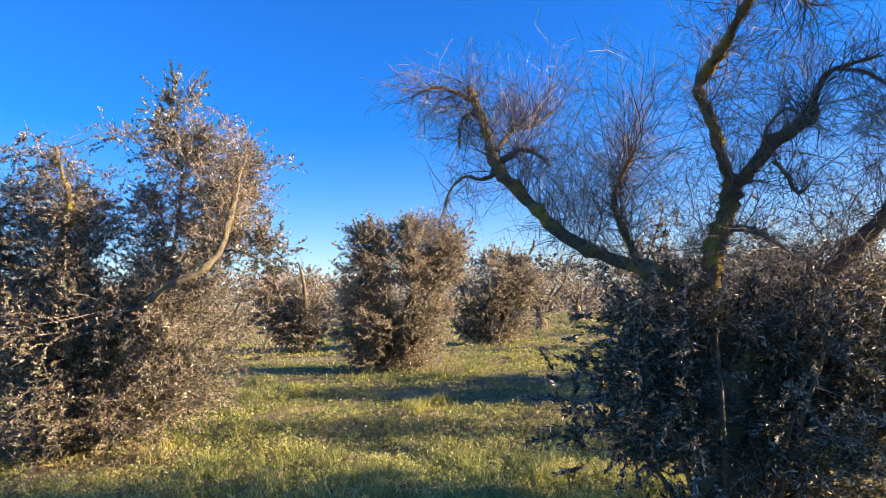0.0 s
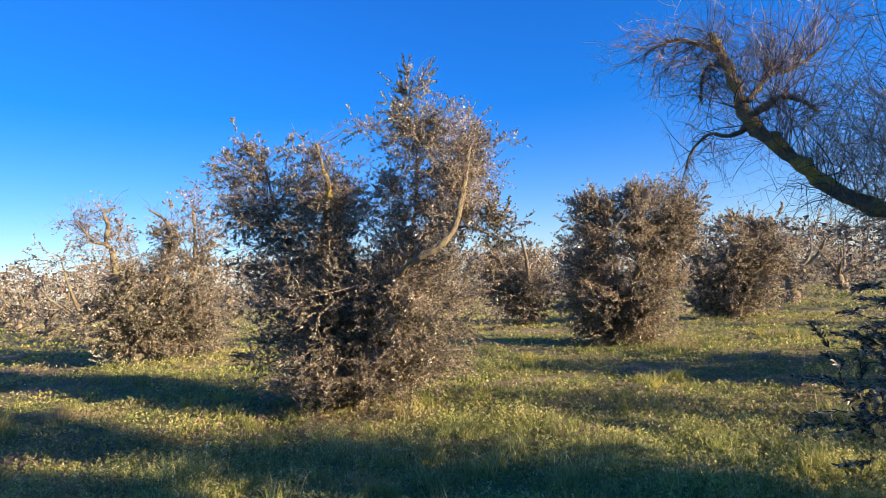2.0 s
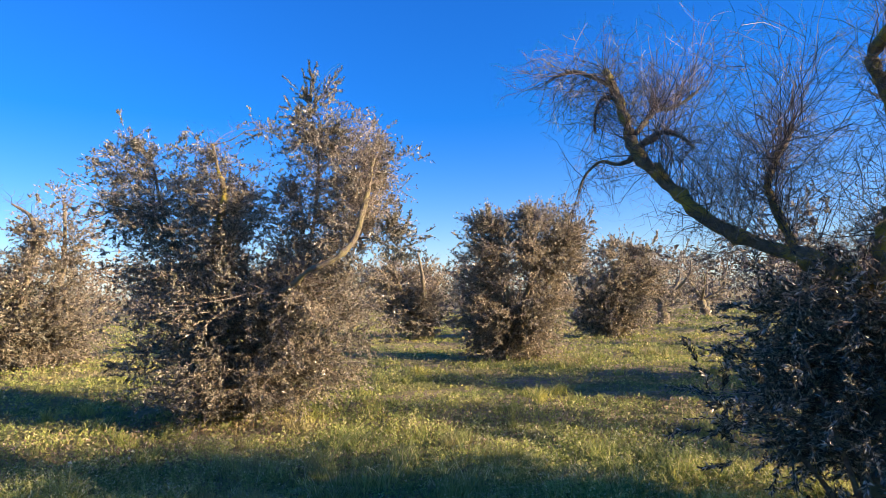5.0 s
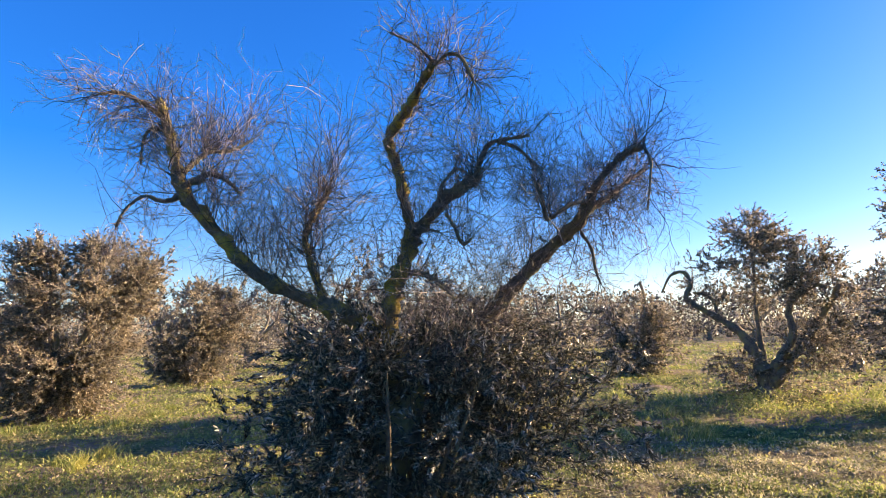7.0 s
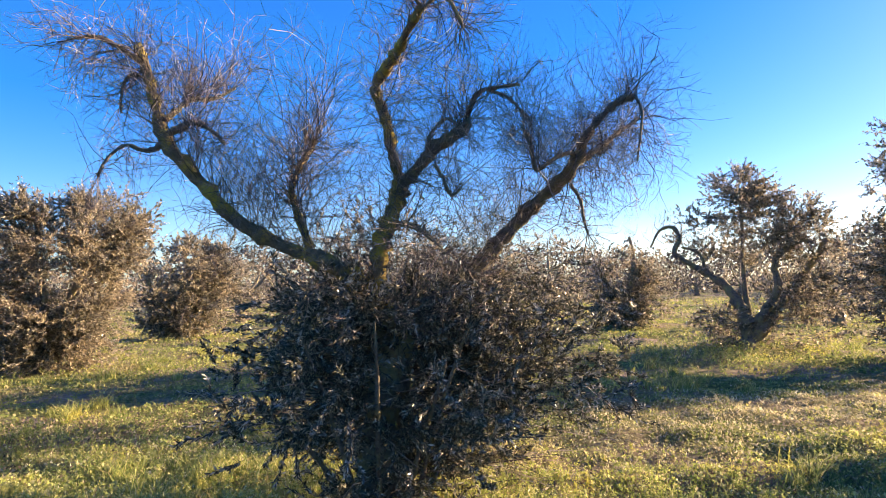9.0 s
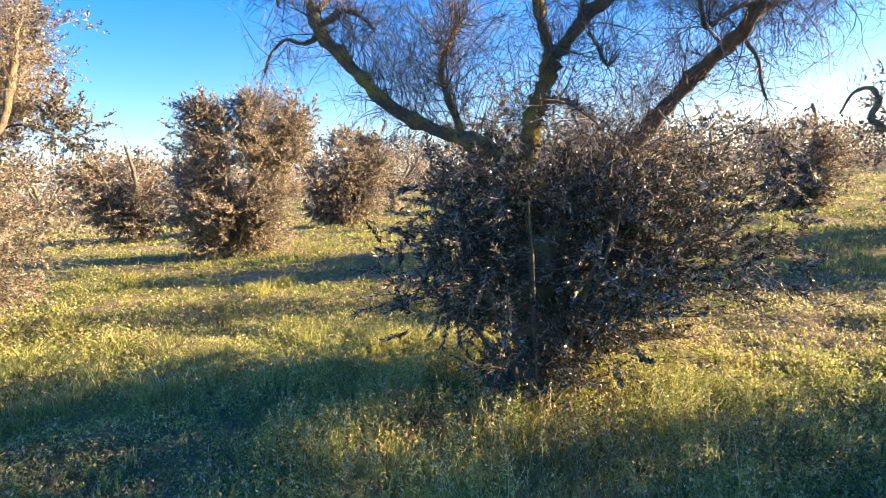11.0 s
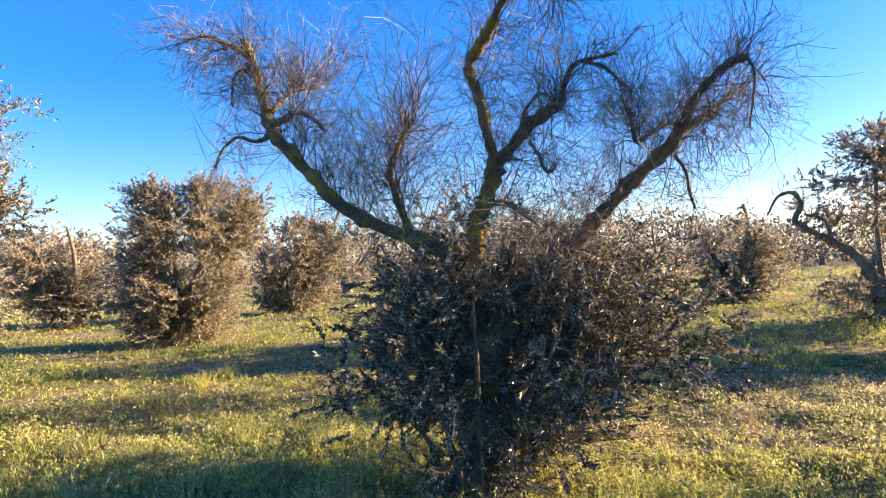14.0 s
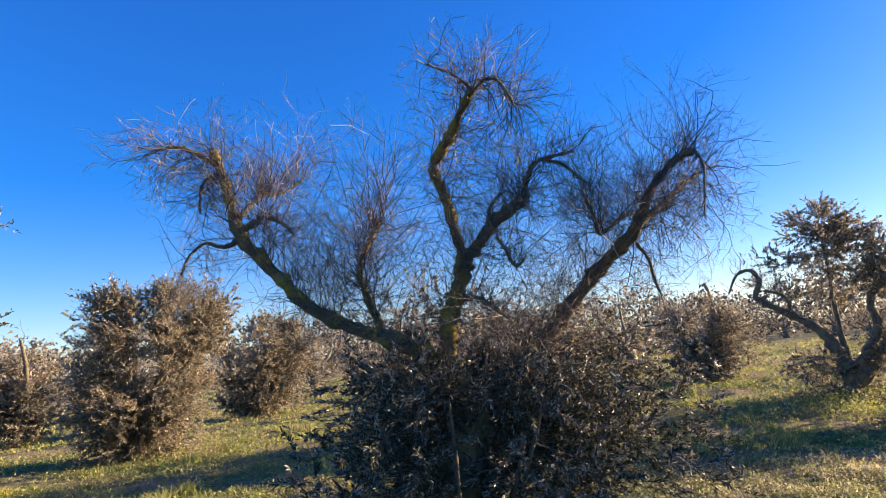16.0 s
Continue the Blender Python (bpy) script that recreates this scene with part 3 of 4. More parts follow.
middle = olive_tree(-0.72, 14, "round olive tree with grey-brown dry crown reaching the ground", (0.06, 0.02))
bough(middle, [(-0.72, 14, -0.05, 0.15), (-0.68, 14, 0.45, 0.12)], "trunk", flare=0.4)
middle_0 = bough(middle, [(-0.68, 14, 0.45, 0.127), (-0.64, 13.8, 1.26, 0.074), (-0.73, 13.6, 2.05, 0.043), (-0.88, 13.5, 2.96, 0.029)])
middle_1 = bough(middle, [(-0.54, 14, 0.85, 0.074), (-0.15, 13.6, 1.63, 0.047), (0.02, 13.5, 2.54, 0.036), (0.11, 13.5, 3.19, 0.025)])
middle_2 = bough(middle, [(-0.54, 14, 0.85, 0.067), (0.31, 13.8, 1.75, 0.04), (0.74, 13.8, 2.66, 0.029)])
fill(middle, (-0.43, 14, 1.91), (1.42, 1.42, 1.28), 220, 7, 24, 0.85, 0.0060, 0.36, steps=3)
fill(middle, (-1.12, 13.8, 3), (0.57, 0.57, 0.61), 72, 7, 24, 0.49, 0.0060, 0.34, steps=3)
fill(middle, (0.01, 14, 2.98), (0.95, 0.95, 0.75), 129, 7, 24, 0.81, 0.0060, 0.36, steps=3)
fill(middle, (0.89, 14.2, 2.96), (0.52, 0.52, 0.76), 72, 7, 24, 0.57, 0.0060, 0.36, steps=3)
fill(middle, (-0.65, 13.8, 0.86), (1.27, 1.27, 0.74), 143, 7, 24, 0.81, 0.0060, 0.34, steps=3)
fill(middle, (-1.63, 14.2, 1.28), (0.53, 0.53, 0.69), 57, 7, 24, 0.49, 0.0060, 0.34, steps=3)
fill(middle, (-0.72, 14.0, 1.8), (1.6, 1.5, 1.65), 187, 9, 18, 0.85, 0.0048, 0.36, steps=3)
fill(middle, (-0.72, 13.9, 0.7), (1.25, 1.2, 0.6), 99, 7, 27, 0.65, 0.0054, 0.3, steps=3)

fill(middle, (0.3, 14.0, 2.2), (1.3, 1.1, 1.2), 90, 8, 16, 0.9, 0.005, 0.34, steps=3)
fill(middle, (-1.35, 13.8, 0.75), (0.8, 0.8, 0.7), 70, 7, 22, 0.73, 0.006, 0.32, steps=3)
fill(middle, (0.35, 13.8, 0.85), (0.75, 0.8, 0.75), 60, 7, 22, 0.81, 0.006, 0.32, steps=3)

behind = olive_tree(2.2, 20.5, "airy olive tree with dark bent limbs and dry twigs", (0.09, 0.032))
bough(behind, [(2.2, 20.5, -0.05, 0.154), (2.17, 20.5, 0.35, 0.123)], "trunk", flare=0.4)
behind_0 = bough(behind, [(2.17, 20.5, 0.24, 0.13), (2.04, 20.3, 0.87, 0.07), (1.48, 20, 1.31, 0.058), (1.25, 19.8, 1.98, 0.047), (1.19, 19.8, 2.51, 0.031)])
behind_1 = bough(behind, [(2.25, 20.5, 0.33, 0.087), (2.43, 20.2, 1.12, 0.064), (2.49, 20.2, 1.82, 0.048), (2.31, 20.2, 2.53, 0.032)])
behind_2 = bough(behind, [(2.34, 20.5, 0.41, 0.087), (2.77, 20.4, 1.01, 0.065), (3.2, 20.4, 1.6, 0.049), (3.33, 20.4, 2.29, 0.032)])
fill(behind, (2.47, 20.5, 2.18), (1.48, 1.48, 1.09), 138, 6, 24, 0.73, 0.0072, 0.4, steps=3)
fill(behind, (2.19, 20.3, 0.78), (1.47, 1.47, 0.88), 154, 6, 24, 0.65, 0.0072, 0.36, steps=3)
fill(behind, (3.61, 20.8, 2.11), (1.01, 1.01, 1.11), 92, 6, 24, 0.73, 0.0072, 0.4, steps=3)

stump = olive_tree(-4.45, 20.5, "low dry olive tree with one bare sawn limb", (0.09, 0.032))
bough(stump, [(-4.45, 20.5, -0.05, 0.132), (-4.44, 20.5, 0.35, 0.106)], "trunk", flare=0.4)
stump_0 = bough(stump, [(-4.44, 20.5, 0.35, 0.112), (-4.11, 20.2, 1.25, 0.071), (-3.98, 19.6, 2.21, 0.053), (-4.08, 19.4, 2.94, 0.042)])
stump_1 = bough(stump, [(-4.43, 20.5, 0.45, 0.078), (-4.91, 20.6, 1.47, 0.051), (-5.27, 20.6, 2.51, 0.034)])
fill(stump, (-5.32, 21, 1.8), (1.36, 1.36, 1.15), 138, 6, 24, 0.81, 0.0072, 0.4, steps=3)
fill(stump, (-4.36, 20.8, 1.04), (0.92, 0.92, 0.86), 108, 6, 24, 0.57, 0.0072, 0.36, steps=3)
fill(stump, (-3.94, 21.5, 2.03), (0.63, 0.63, 0.74), 52, 6, 24, 0.73, 0.0072, 0.4, steps=3)
fill(stump, (-4.45, 20.4, 0.9), (1.5, 1.3, 0.9), 121, 6, 24, 0.65, 0.0072, 0.4, steps=3)
fill(behind, (2.2, 20.4, 0.9), (1.5, 1.3, 0.8), 99, 6, 24, 0.65, 0.0072, 0.4, steps=3)

wide = olive_tree(-11.51, 10.68, "spreading olive tree with bare crooked limbs over a dark leafy base", (0.075, 0.026))
bough(wide, [(-11.51, 10.68, -0.05, 0.202), (-11.61, 10.68, 0.62, 0.162)], "trunk", flare=0.4)
wide_0 = bough(wide, [(-11.61, 10.68, 0.62, 0.171), (-11.66, 10.44, 1.72, 0.11), (-11.77, 10.23, 2.27, 0.076), (-11.75, 10.15, 2.67, 0.063), (-11.84, 10.05, 2.94, 0.055), (-11.81, 10.08, 3.34, 0.047), (-11.86, 10.02, 3.64, 0.038), (-11.7, 10.21, 3.78, 0.025)])
wide_1 = bough(wide, [(-11.84, 10.04, 2.92, 0.042), (-12.01, 9.84, 2.97, 0.034), (-12.11, 9.71, 3.21, 0.025), (-12.21, 9.58, 3.45, 0.017)])
wide_2 = bough(wide, [(-11.44, 10.95, 0.72, 0.146), (-11.25, 11.15, 1.68, 0.077), (-11.14, 11.18, 2.66, 0.06), (-11.04, 11.2, 3.08, 0.056), (-11.12, 11.11, 3.5, 0.039), (-11.35, 10.87, 3.75, 0.026)])
wide_3 = bough(wide, [(-11.4, 11.08, 0.71, 0.112), (-10.83, 11.65, 1.93, 0.06), (-10.76, 11.72, 2.94, 0.047), (-10.78, 11.71, 3.81, 0.035)])
fill(wide, (-11.64, 10.56, 1.17), (1.32, 1.32, 1.08), 163, 7, 24, 0.37, 0.0060, 0.34, steps=3)
fill(wide, (-10.61, 11.86, 1.05), (0.94, 0.94, 1.33), 148, 7, 21, 0.90, 0.0060, 0.36, steps=3)
fill(wide, (-11.18, 11.22, 0.69), (1.25, 1.25, 0.78), 133, 7, 21, 0.73, 0.0060, 0.34, steps=3)
fill(wide, (-10.76, 11.72, 2.94), (0.94, 0.94, 1.1), 74, 7, 14, 0.90, 0.0060, 0.4, steps=3)
fill(wide, (-11.33, 11.07, 2.39), (1.09, 1.09, 0.94), 89, 7, 14, 0.73, 0.0060, 0.38, steps=3)
fill(wide, (-12.02, 9.92, 2.95), (0.77, 0.77, 0.92), 59, 8, 4, 0.89, 0.0054, 0.4, fine=1, steps=3)

gnarled = olive_tree(12.5, 8.18, "old olive tree with thick gnarled limbs and a leafy regrown top", (0.064, 0.022))
bough(gnarled, [(12.5, 8.18, -0.05, 0.189), (12.48, 8.15, 0.51, 0.151)], "trunk", flare=0.4)
gnarled_0 = bough(gnarled, [(12.48, 8.15, 0.51, 0.179), (12.37, 8.25, 0.99, 0.110), (12.15, 8.45, 1.42, 0.084), (11.85, 8.73, 1.71, 0.072), (11.54, 8.92, 1.95, 0.063), (11.37, 9.03, 2.14, 0.058), (11.44, 8.94, 2.42, 0.050), (11.36, 9.03, 2.68, 0.041), (11.18, 9.23, 2.63, 0.029), (11.04, 9.38, 2.27, 0.021)])
gnarled_1 = bough(gnarled, [(12.53, 8.13, 0.16, 0.171), (12.65, 7.96, 0.69, 0.111), (12.78, 7.66, 1.27, 0.085), (12.72, 7.64, 1.8, 0.072), (12.81, 7.51, 2.08, 0.064), (13, 7.21, 2.29, 0.047), (13.09, 7.04, 2.22, 0.034)])
gnarled_2 = bough(gnarled, [(12.57, 8.08, 0.28, 0.155), (12.9, 7.8, 0.8, 0.095), (13.2, 7.57, 1.26, 0.078), (13.44, 7.29, 1.83, 0.065), (13.57, 7.06, 2.29, 0.057)])
gnarled_3 = bough(gnarled, [(13.57, 7.06, 2.28, 0.035), (13.7, 6.83, 2.19, 0.023), (13.81, 6.62, 2.14, 0.015)])
gnarled_4 = bough(gnarled, [(12.51, 8.16, 0.63, 0.076), (12.54, 8.23, 1.7, 0.042), (12.54, 8.22, 2.68, 0.035), (12.53, 8.24, 3.43, 0.023)])
gnarled_5 = bough(gnarled, [(11.91, 8.66, 1.67, 0.037), (11.87, 8.8, 2.1, 0.034), (11.65, 9.06, 2.25, 0.026)])
fill(gnarled, (12.51, 8.26, 3.18), (0.87, 0.87, 0.77), 88, 7, 24, 0.5, 0.0054, 0.34, steps=3)
fill(gnarled, (12.98, 7.57, 2.8), (0.72, 0.72, 0.77), 70, 7, 24, 0.5, 0.0054, 0.34, steps=3)
fill(gnarled, (12.65, 8.06, 2.18), (0.97, 0.97, 0.56), 51, 7, 10, 0.57, 0.0054, 0.36, steps=3)
fill(gnarled, (12.08, 8.64, 0.52), (0.62, 0.62, 0.55), 36, 7, 21, 0.65, 0.0054, 0.32, steps=3)
fill(gnarled, (13.09, 7.5, 0.74), (0.84, 0.84, 0.77), 48, 7, 21, 0.65, 0.0054, 0.34, steps=3)
fill(gnarled, (13.53, 7.13, 1.18), (0.71, 0.71, 0.64), 42, 7, 21, 0.57, 0.0054, 0.34, steps=3)
fill(gnarled, (12.6, 8.0, 2.5), (1.5, 1.5, 1.1), 53, 8, 18, 0.73, 0.0048, 0.34, steps=3)

snag = olive_tree(14.79, 14.21, "dark olive tree with an upright broken limb and low bushy growth", (0.085, 0.03))
bough(snag, [(14.79, 14.21, -0.05, 0.188), (14.79, 14.21, 0.35, 0.15)], "trunk", flare=0.4)
snag_0 = bough(snag, [(14.79, 14.21, 0.1, 0.159), (14.87, 13.96, 0.98, 0.084), (14.92, 13.75, 1.86, 0.068), (14.9, 13.76, 2.49, 0.052), (14.85, 13.82, 2.91, 0.042)])
snag_1 = bough(snag, [(14.8, 14.2, 0.28, 0.095), (14.46, 14.52, 1.18, 0.053), (14.31, 14.66, 2, 0.037)])
fill(snag, (14.71, 14.2, 0.55), (1.19, 1.19, 0.73), 143, 6, 24, 0.33, 0.0072, 0.36, steps=3)
fill(snag, (14.64, 14.52, 1.71), (1.16, 1.16, 0.87), 86, 6, 16, 0.73, 0.0072, 0.4, steps=3)
fill(snag, (15.6, 13.56, 1.31), (0.97, 0.97, 0.87), 86, 6, 21, 0.73, 0.0072, 0.4, steps=3)

edge = olive_tree(12.95, 5.13, "tall leafy olive tree with grey-green crown", (0.07, 0.024))
bough(edge, [(12.95, 5.13, -0.05, 0.115), (12.75, 5.13, 0.82, 0.092)], "trunk", flare=0.4)
edge_0 = bough(edge, [(12.75, 5.13, 0.82, 0.097), (12.69, 5.27, 1.59, 0.069), (12.68, 5.3, 2.68, 0.049), (12.7, 5.26, 3.9, 0.028)])
edge_1 = bough(edge, [(13.02, 4.64, 1.19, 0.063), (13.16, 4.3, 2.57, 0.035)])
fill(edge, (12.76, 5.13, 3.36), (0.83, 0.83, 1.4), 60, 6, 14, 0.33, 0.006, 0.36, steps=3)
fill(edge, (12.69, 5.27, 1.59), (1.13, 1.13, 1.26), 133, 6, 24, 0.49, 0.0066, 0.36, steps=3)
fill(edge, (13.11, 4.43, 2.58), (1.14, 1.14, 1.52), 73, 6, 16, 0.41, 0.0066, 0.36, steps=3)
fill(edge, (12.84, 4.93, 0.83), (1.14, 1.14, 0.76), 73, 6, 21, 0.57, 0.0066, 0.36, steps=3)
for made, lines in ((wide, (wide_0, wide_1, wide_2, wide_3)), (gnarled, (gnarled_0, gnarled_1, gnarled_2, gnarled_5)), (stump, (stump_0,)), (snag, (snag_0, snag_1)), (behind, (behind_0, behind_1, behind_2))):
    for line in lines:
        sprays(made, line, 22, 0.75, 0.06, 0.9, 0.006, 3, low=0.4)
sprays(big, big_1, 30, 0.55, 0.05, 0.9, 0.004, 3, low=0.55)
sprays(big, big_0, 30, 0.55, 0.05, 0.9, 0.004, 3, low=0.55)
for made in (big, middle, behind, stump, wide, gnarled, snag, edge):
    finish(made)



# ---- further trees of the grove ----
def grown_tree(x, y, label, leaf, lobes, height, dry, shoots, reach, twigs, leaves, bare=0.0):
    """A tree of the far rows: a short trunk, forked limbs and a ragged crown."""
    tree = olive_tree(x, y, label, leaf)
    fork = np.array([x + rng.normal(0, 0.1), y + rng.normal(0, 0.1), 0.7 + bare])
    bough(tree, [(x, y, -0.05, 0.19), (*fork, 0.14)], "trunk", flare=0.4, sides=6)
    for i in range(lobes):
        a = i * 6.283 / lobes + rng.uniform(-0.5, 0.5)
        end = fork + np.array([math.cos(a) * reach, math.sin(a) * reach, (height - 1.0 - bare) * rng.uniform(0.4, 1.0)])
        mid = (fork + end) / 2 + rng.normal(0, 0.15, 3) + np.array([math.cos(a), math.sin(a), -0.4]) * 0.25
        bough(tree, [(*fork, 0.07), (*mid, 0.045), (*(mid * 0.3 + end * 0.7), 0.02)], sides=5)
        fill(tree, end - np.array([0, 0, 0.35]), (0.9, 0.9, 0.85), shoots, twigs, leaves, dry, 0.009, 0.5, steps=3)
        low = fork + np.array([math.cos(a + 0.6) * 0.8, math.sin(a + 0.6) * 0.8, 0.0])
        fill(tree, low, (0.85, 0.85, 0.75), shoots, twigs, leaves, dry * 0.8, 0.009, 0.45, steps=3)
    return finish(tree)


NEARER = [
    # Out of view; stands here only to shade the foreground, leaves enlarged for it.
    grown_tree(8.2, 0.8, "unseen olive tree, broad grey-green crown placed to cast shade", (0.18, 0.08), 9, 5.0, 0.35, 12, 0.65, 3, 18),
    grown_tree(5.3, 10.6, "bushy olive tree with dry twigs and grey-green leaves", (0.08, 0.027), 5, 3.6, 0.6, 11, 1.2, 3, 28),
    grown_tree(-15.4, 14.0, "dry olive tree with a ragged pinkish-grey crown", (0.08, 0.027), 4, 3.6, 0.8, 13, 1.2, 3, 28),
    grown_tree(8.1, 17.4, "sparse olive tree with thin dry crown", (0.08, 0.027), 4, 3.4, 0.6, 12, 1.15, 3, 28),
]
FARTHER = [
    grown_tree(-6.0, 47.0, "dry pinkish-grey olive tree in the distant rows", (0.2, 0.07), 4, 3.9, 0.8, 7, 1.2, 2, 10),
    grown_tree(12.0, 48.0, "grey-green olive tree in the distant rows", (0.2, 0.07), 4, 4.1, 0.4, 7, 1.25, 2, 10),
    grown_tree(-20.0, 46.0, "brownish half-dry olive tree in the distant rows", (0.2, 0.07), 4, 3.7, 0.65, 7, 1.2, 2, 10),
]
taken = [(2.4, 3.7), (-3.6, 7), (-0.7, 14), (2.2, 20.5), (-4.4, 20.5), (-11.5, 10.8), (12.4, 8.1), (15, 14.6), (13, 6), (8.2, 0.5), (5.3, 10.6), (-15.4, 14.0), (8.1, 17.4), (-6.0, 47.0), (12.0, 48.0), (-20.0, 46.0)]
sight = [((0.6, -0.2), (0.4, 36.0)), ((0.8, -0.2), (37.0, 31.0)), ((0.5, -0.2), (-26.0, 31.0))]
spots = []
for i in range(-14, 15):
    for j in range(-5, 13):
        x = 2.4 + 6.0 * i + 2.9 * j + rng.uniform(-0.7, 0.7)
        y = 3.7 - 3.3 * i + 6.8 * j + rng.uniform(-0.7, 0.7)
        far = math.hypot(x - 0.6, y)
        ahead = y > 0.36 * abs(x)
        if far < 6.5 or far > 76 or (not ahead and far > 20) or (far > 44 and rng.uniform() < 0.2):
            continue
        # No row trees where the added shade trees alone set the foreground light.
        if x > 3 and -1.6 < y + 0.16 * x < 3.2 and far < 22:
            continue
        if min(math.hypot(x - p, y - q) for p, q in taken) < 4.4:
            continue
        hidden = False
        for (ax, ay), (bx, by) in sight:
            s = math.hypot(bx - ax, by - ay)
            along = ((x - ax) * (bx - ax) + (y - ay) * (by - ay)) / s
            across = abs((x - ax) * (by - ay) - (y - ay) * (bx - ax)) / s
            hidden |= 0 < along < s and across < 1.7
        if not hidden:
            spots.append((x, y))
for n, (x, y) in enumerate(spots):
    source = NEARER[1 + n % 3] if math.hypot(x, y) < 30 and y > 0 else FARTHER[n % 3]
    made = copy_thing(source, pose(x, y, 0, 0, 0, rng.uniform(0, 360)))
    made.scale = [rng.uniform(0.95, 1.3)] * 3
# Unseen copies beside and behind the path, added to block light.
for x, y, turn, size in ((5.5, -7.0, 140, 1.15), (11.5, -6.8, 60, 1.2)):
    shade = copy_thing(NEARER[0], pose(x, y, 0, 0, 0, turn))
    shade.scale = [size] * 3

# Unseen trees added to dapple and shade the foreground weeds.
SHADE_THIN = grown_tree(10.4, -2.6, "unseen sparse olive tree, thin dry crown added to dapple sun", (0.08, 0.027), 5, 4.3, 0.5, 8, 1.3, 3, 22)
SHADE_TALL = grown_tree(15.2, -1.2, "unseen tall olive tree, high crown on bare stem for shade", (0.14, 0.06), 9, 6.6, 0.35, 14, 1.3, 3, 24, bare=2.9)
# More unseen shade trees, placed to shape the shadow edge.
copy_thing(NEARER[0], pose(7.6, -1.6, 0, 0, 0, 200))
copy_thing(NEARER[0], pose(10.0, -0.6, 0, 0, 0, 290))
copy_thing(SHADE_THIN, pose(17.2, -0.4, 0, 0, 0, 20))

# ---- ground ----
def swell(x, y):
    """Low unevenness of the meadow."""
    return 0.03 * np.sin(0.9 * x + 0.4 * y) + 0.025 * np.sin(1.7 * y - 0.6 * x + 1.0) + 0.03 * np.sin(4.1 * x + 2.0 + np.sin(2.3 * y)) * np.sin(3.7 * y + np.sin(1.9 * x)) + 0.022 * np.sin(7.3 * x + 2.1 * y) * np.sin(6.1 * y - 3.0 * x)


def patches(x, y, s, seed):
    v = 0
    for i, (a, b) in enumerate(((1.0, 0.6), (-0.7, 1.1), (1.9, -1.3), (2.3, 2.1), (-3.1, 1.7))):
        v = v + np.sin(s * (a * x + b * y) + seed * (i + 1.7)) / (1 + 0.35 * i)
    return v / 3.2


def axis(low, high, step):
    core = np.arange(low, high + step, step)
    out = np.geomspace(step * 2, 1600, 26)
    return np.concatenate([low - out[::-1], core, high + out])


gx, gy = np.meshgrid(axis(-13, 17, 0.2), axis(0, 22, 0.2), indexing="ij")
gz = swell(gx, gy) * np.exp(-np.hypot(gx, gy) / 400)
index = np.arange(gx.size).reshape(gx.shape)
quads = np.stack([index[:-1, :-1], index[1:, :-1], index[1:, 1:], index[:-1, 1:]], -1).reshape(-1, 4)
ground = new("ground", mesh_of("ground", np.stack([gx, gy, gz], -1), quads, True))
ground.data.materials.append(ground_material())
tagged(ground, "uneven grove floor of grass, weeds and bare brown soil", "ground", kind="structure")


def scatter(count, near, far, left=62.0, right=-68.0):
    """Places round the path, thinning out with distance."""
    r = near * (far / near) ** rng.uniform(0, 1, count)
    a = np.radians(rng.uniform(right, left, count) + 90)
    x, y = 0.7 + r * np.cos(a), -0.2 + r * np.sin(a)
    return x, y, r


def blades(x, y, tall, wide, bend):
    """Bent grass blades of two pieces each."""
    n = len(x)
    z = swell(x, y) - 0.01
    a = rng.uniform(0, 2 * np.pi, n)
    side = np.stack([np.cos(a), np.sin(a), np.zeros(n)], -1) * (wide / 2)[:, None]
    lean = np.stack([rng.normal(0, 1, n), rng.normal(0, 1, n), np.zeros(n)], -1) * (bend * tall)[:, None]
    foot = np.stack([x, y, z], -1)
    mid = foot + lean * 0.35 + np.array([0, 0, 1]) * (tall * 0.6)[:, None]
    tip = foot + lean + np.array([0, 0, 1]) * tall[:, None]
    verts = np.stack([foot - side, foot + side, mid + side * 0.8, mid - side * 0.8, tip], 1).reshape(-1, 3)
    b = np.arange(n)[:, None] * 5
    return verts, np.concatenate([b + [0, 1, 2], b + [0, 2, 3], b + [3, 2, 4]], 0)


def height_at(x, y):
    """How tall the growth stands: rank by the path and round trunks, low on the trodden lanes."""
    front = 1 / (1 + np.exp((y - 3.0 - 0.25 * np.sin(x)) * 1.6))
    mound = np.exp(-((x - 2.4) ** 2 + (y - 3.6) ** 2) / 2.5) + np.exp(-((x + 2.6) ** 2 + (y - 6.2) ** 2) / 3.0)
    for px, py in ((12.4, 8.0), (14.2, 7.4), (10.4, 8.4), (-0.7, 13.6), (-10.5, 10.2), (15.0, 14.4), (2.2, 20.2), (5.3, 10.4)):
        mound = mound + 1.3 * np.exp(-((x - px) ** 2 + (y - py) ** 2) / 2.2)
    lane = np.exp(-((x - 7.5) ** 2 / 12 + (y - 4.0) ** 2 / 3.0))
    return np.clip(0.055 + 0.10 * front + 0.09 * mound + (0.085 + 0.05 * front) * patches(x, y, 1.1, 2.0) + (0.03 + 0.04 * front) * patches(x, y, 3.1, 7.0) - 0.05 * lane, 0.015, 0.3)


def bareness(x, y):
    """How bare the soil lies, from 0 to 1."""
    return np.clip((patches(x, y, 1.3, 9.0) - 0.3) * 4, 0, 0.85) + 0.9 * np.exp(-(((x + 0.2) / 0.5) ** 2 + ((y - 5.75) / 0.3) ** 2))


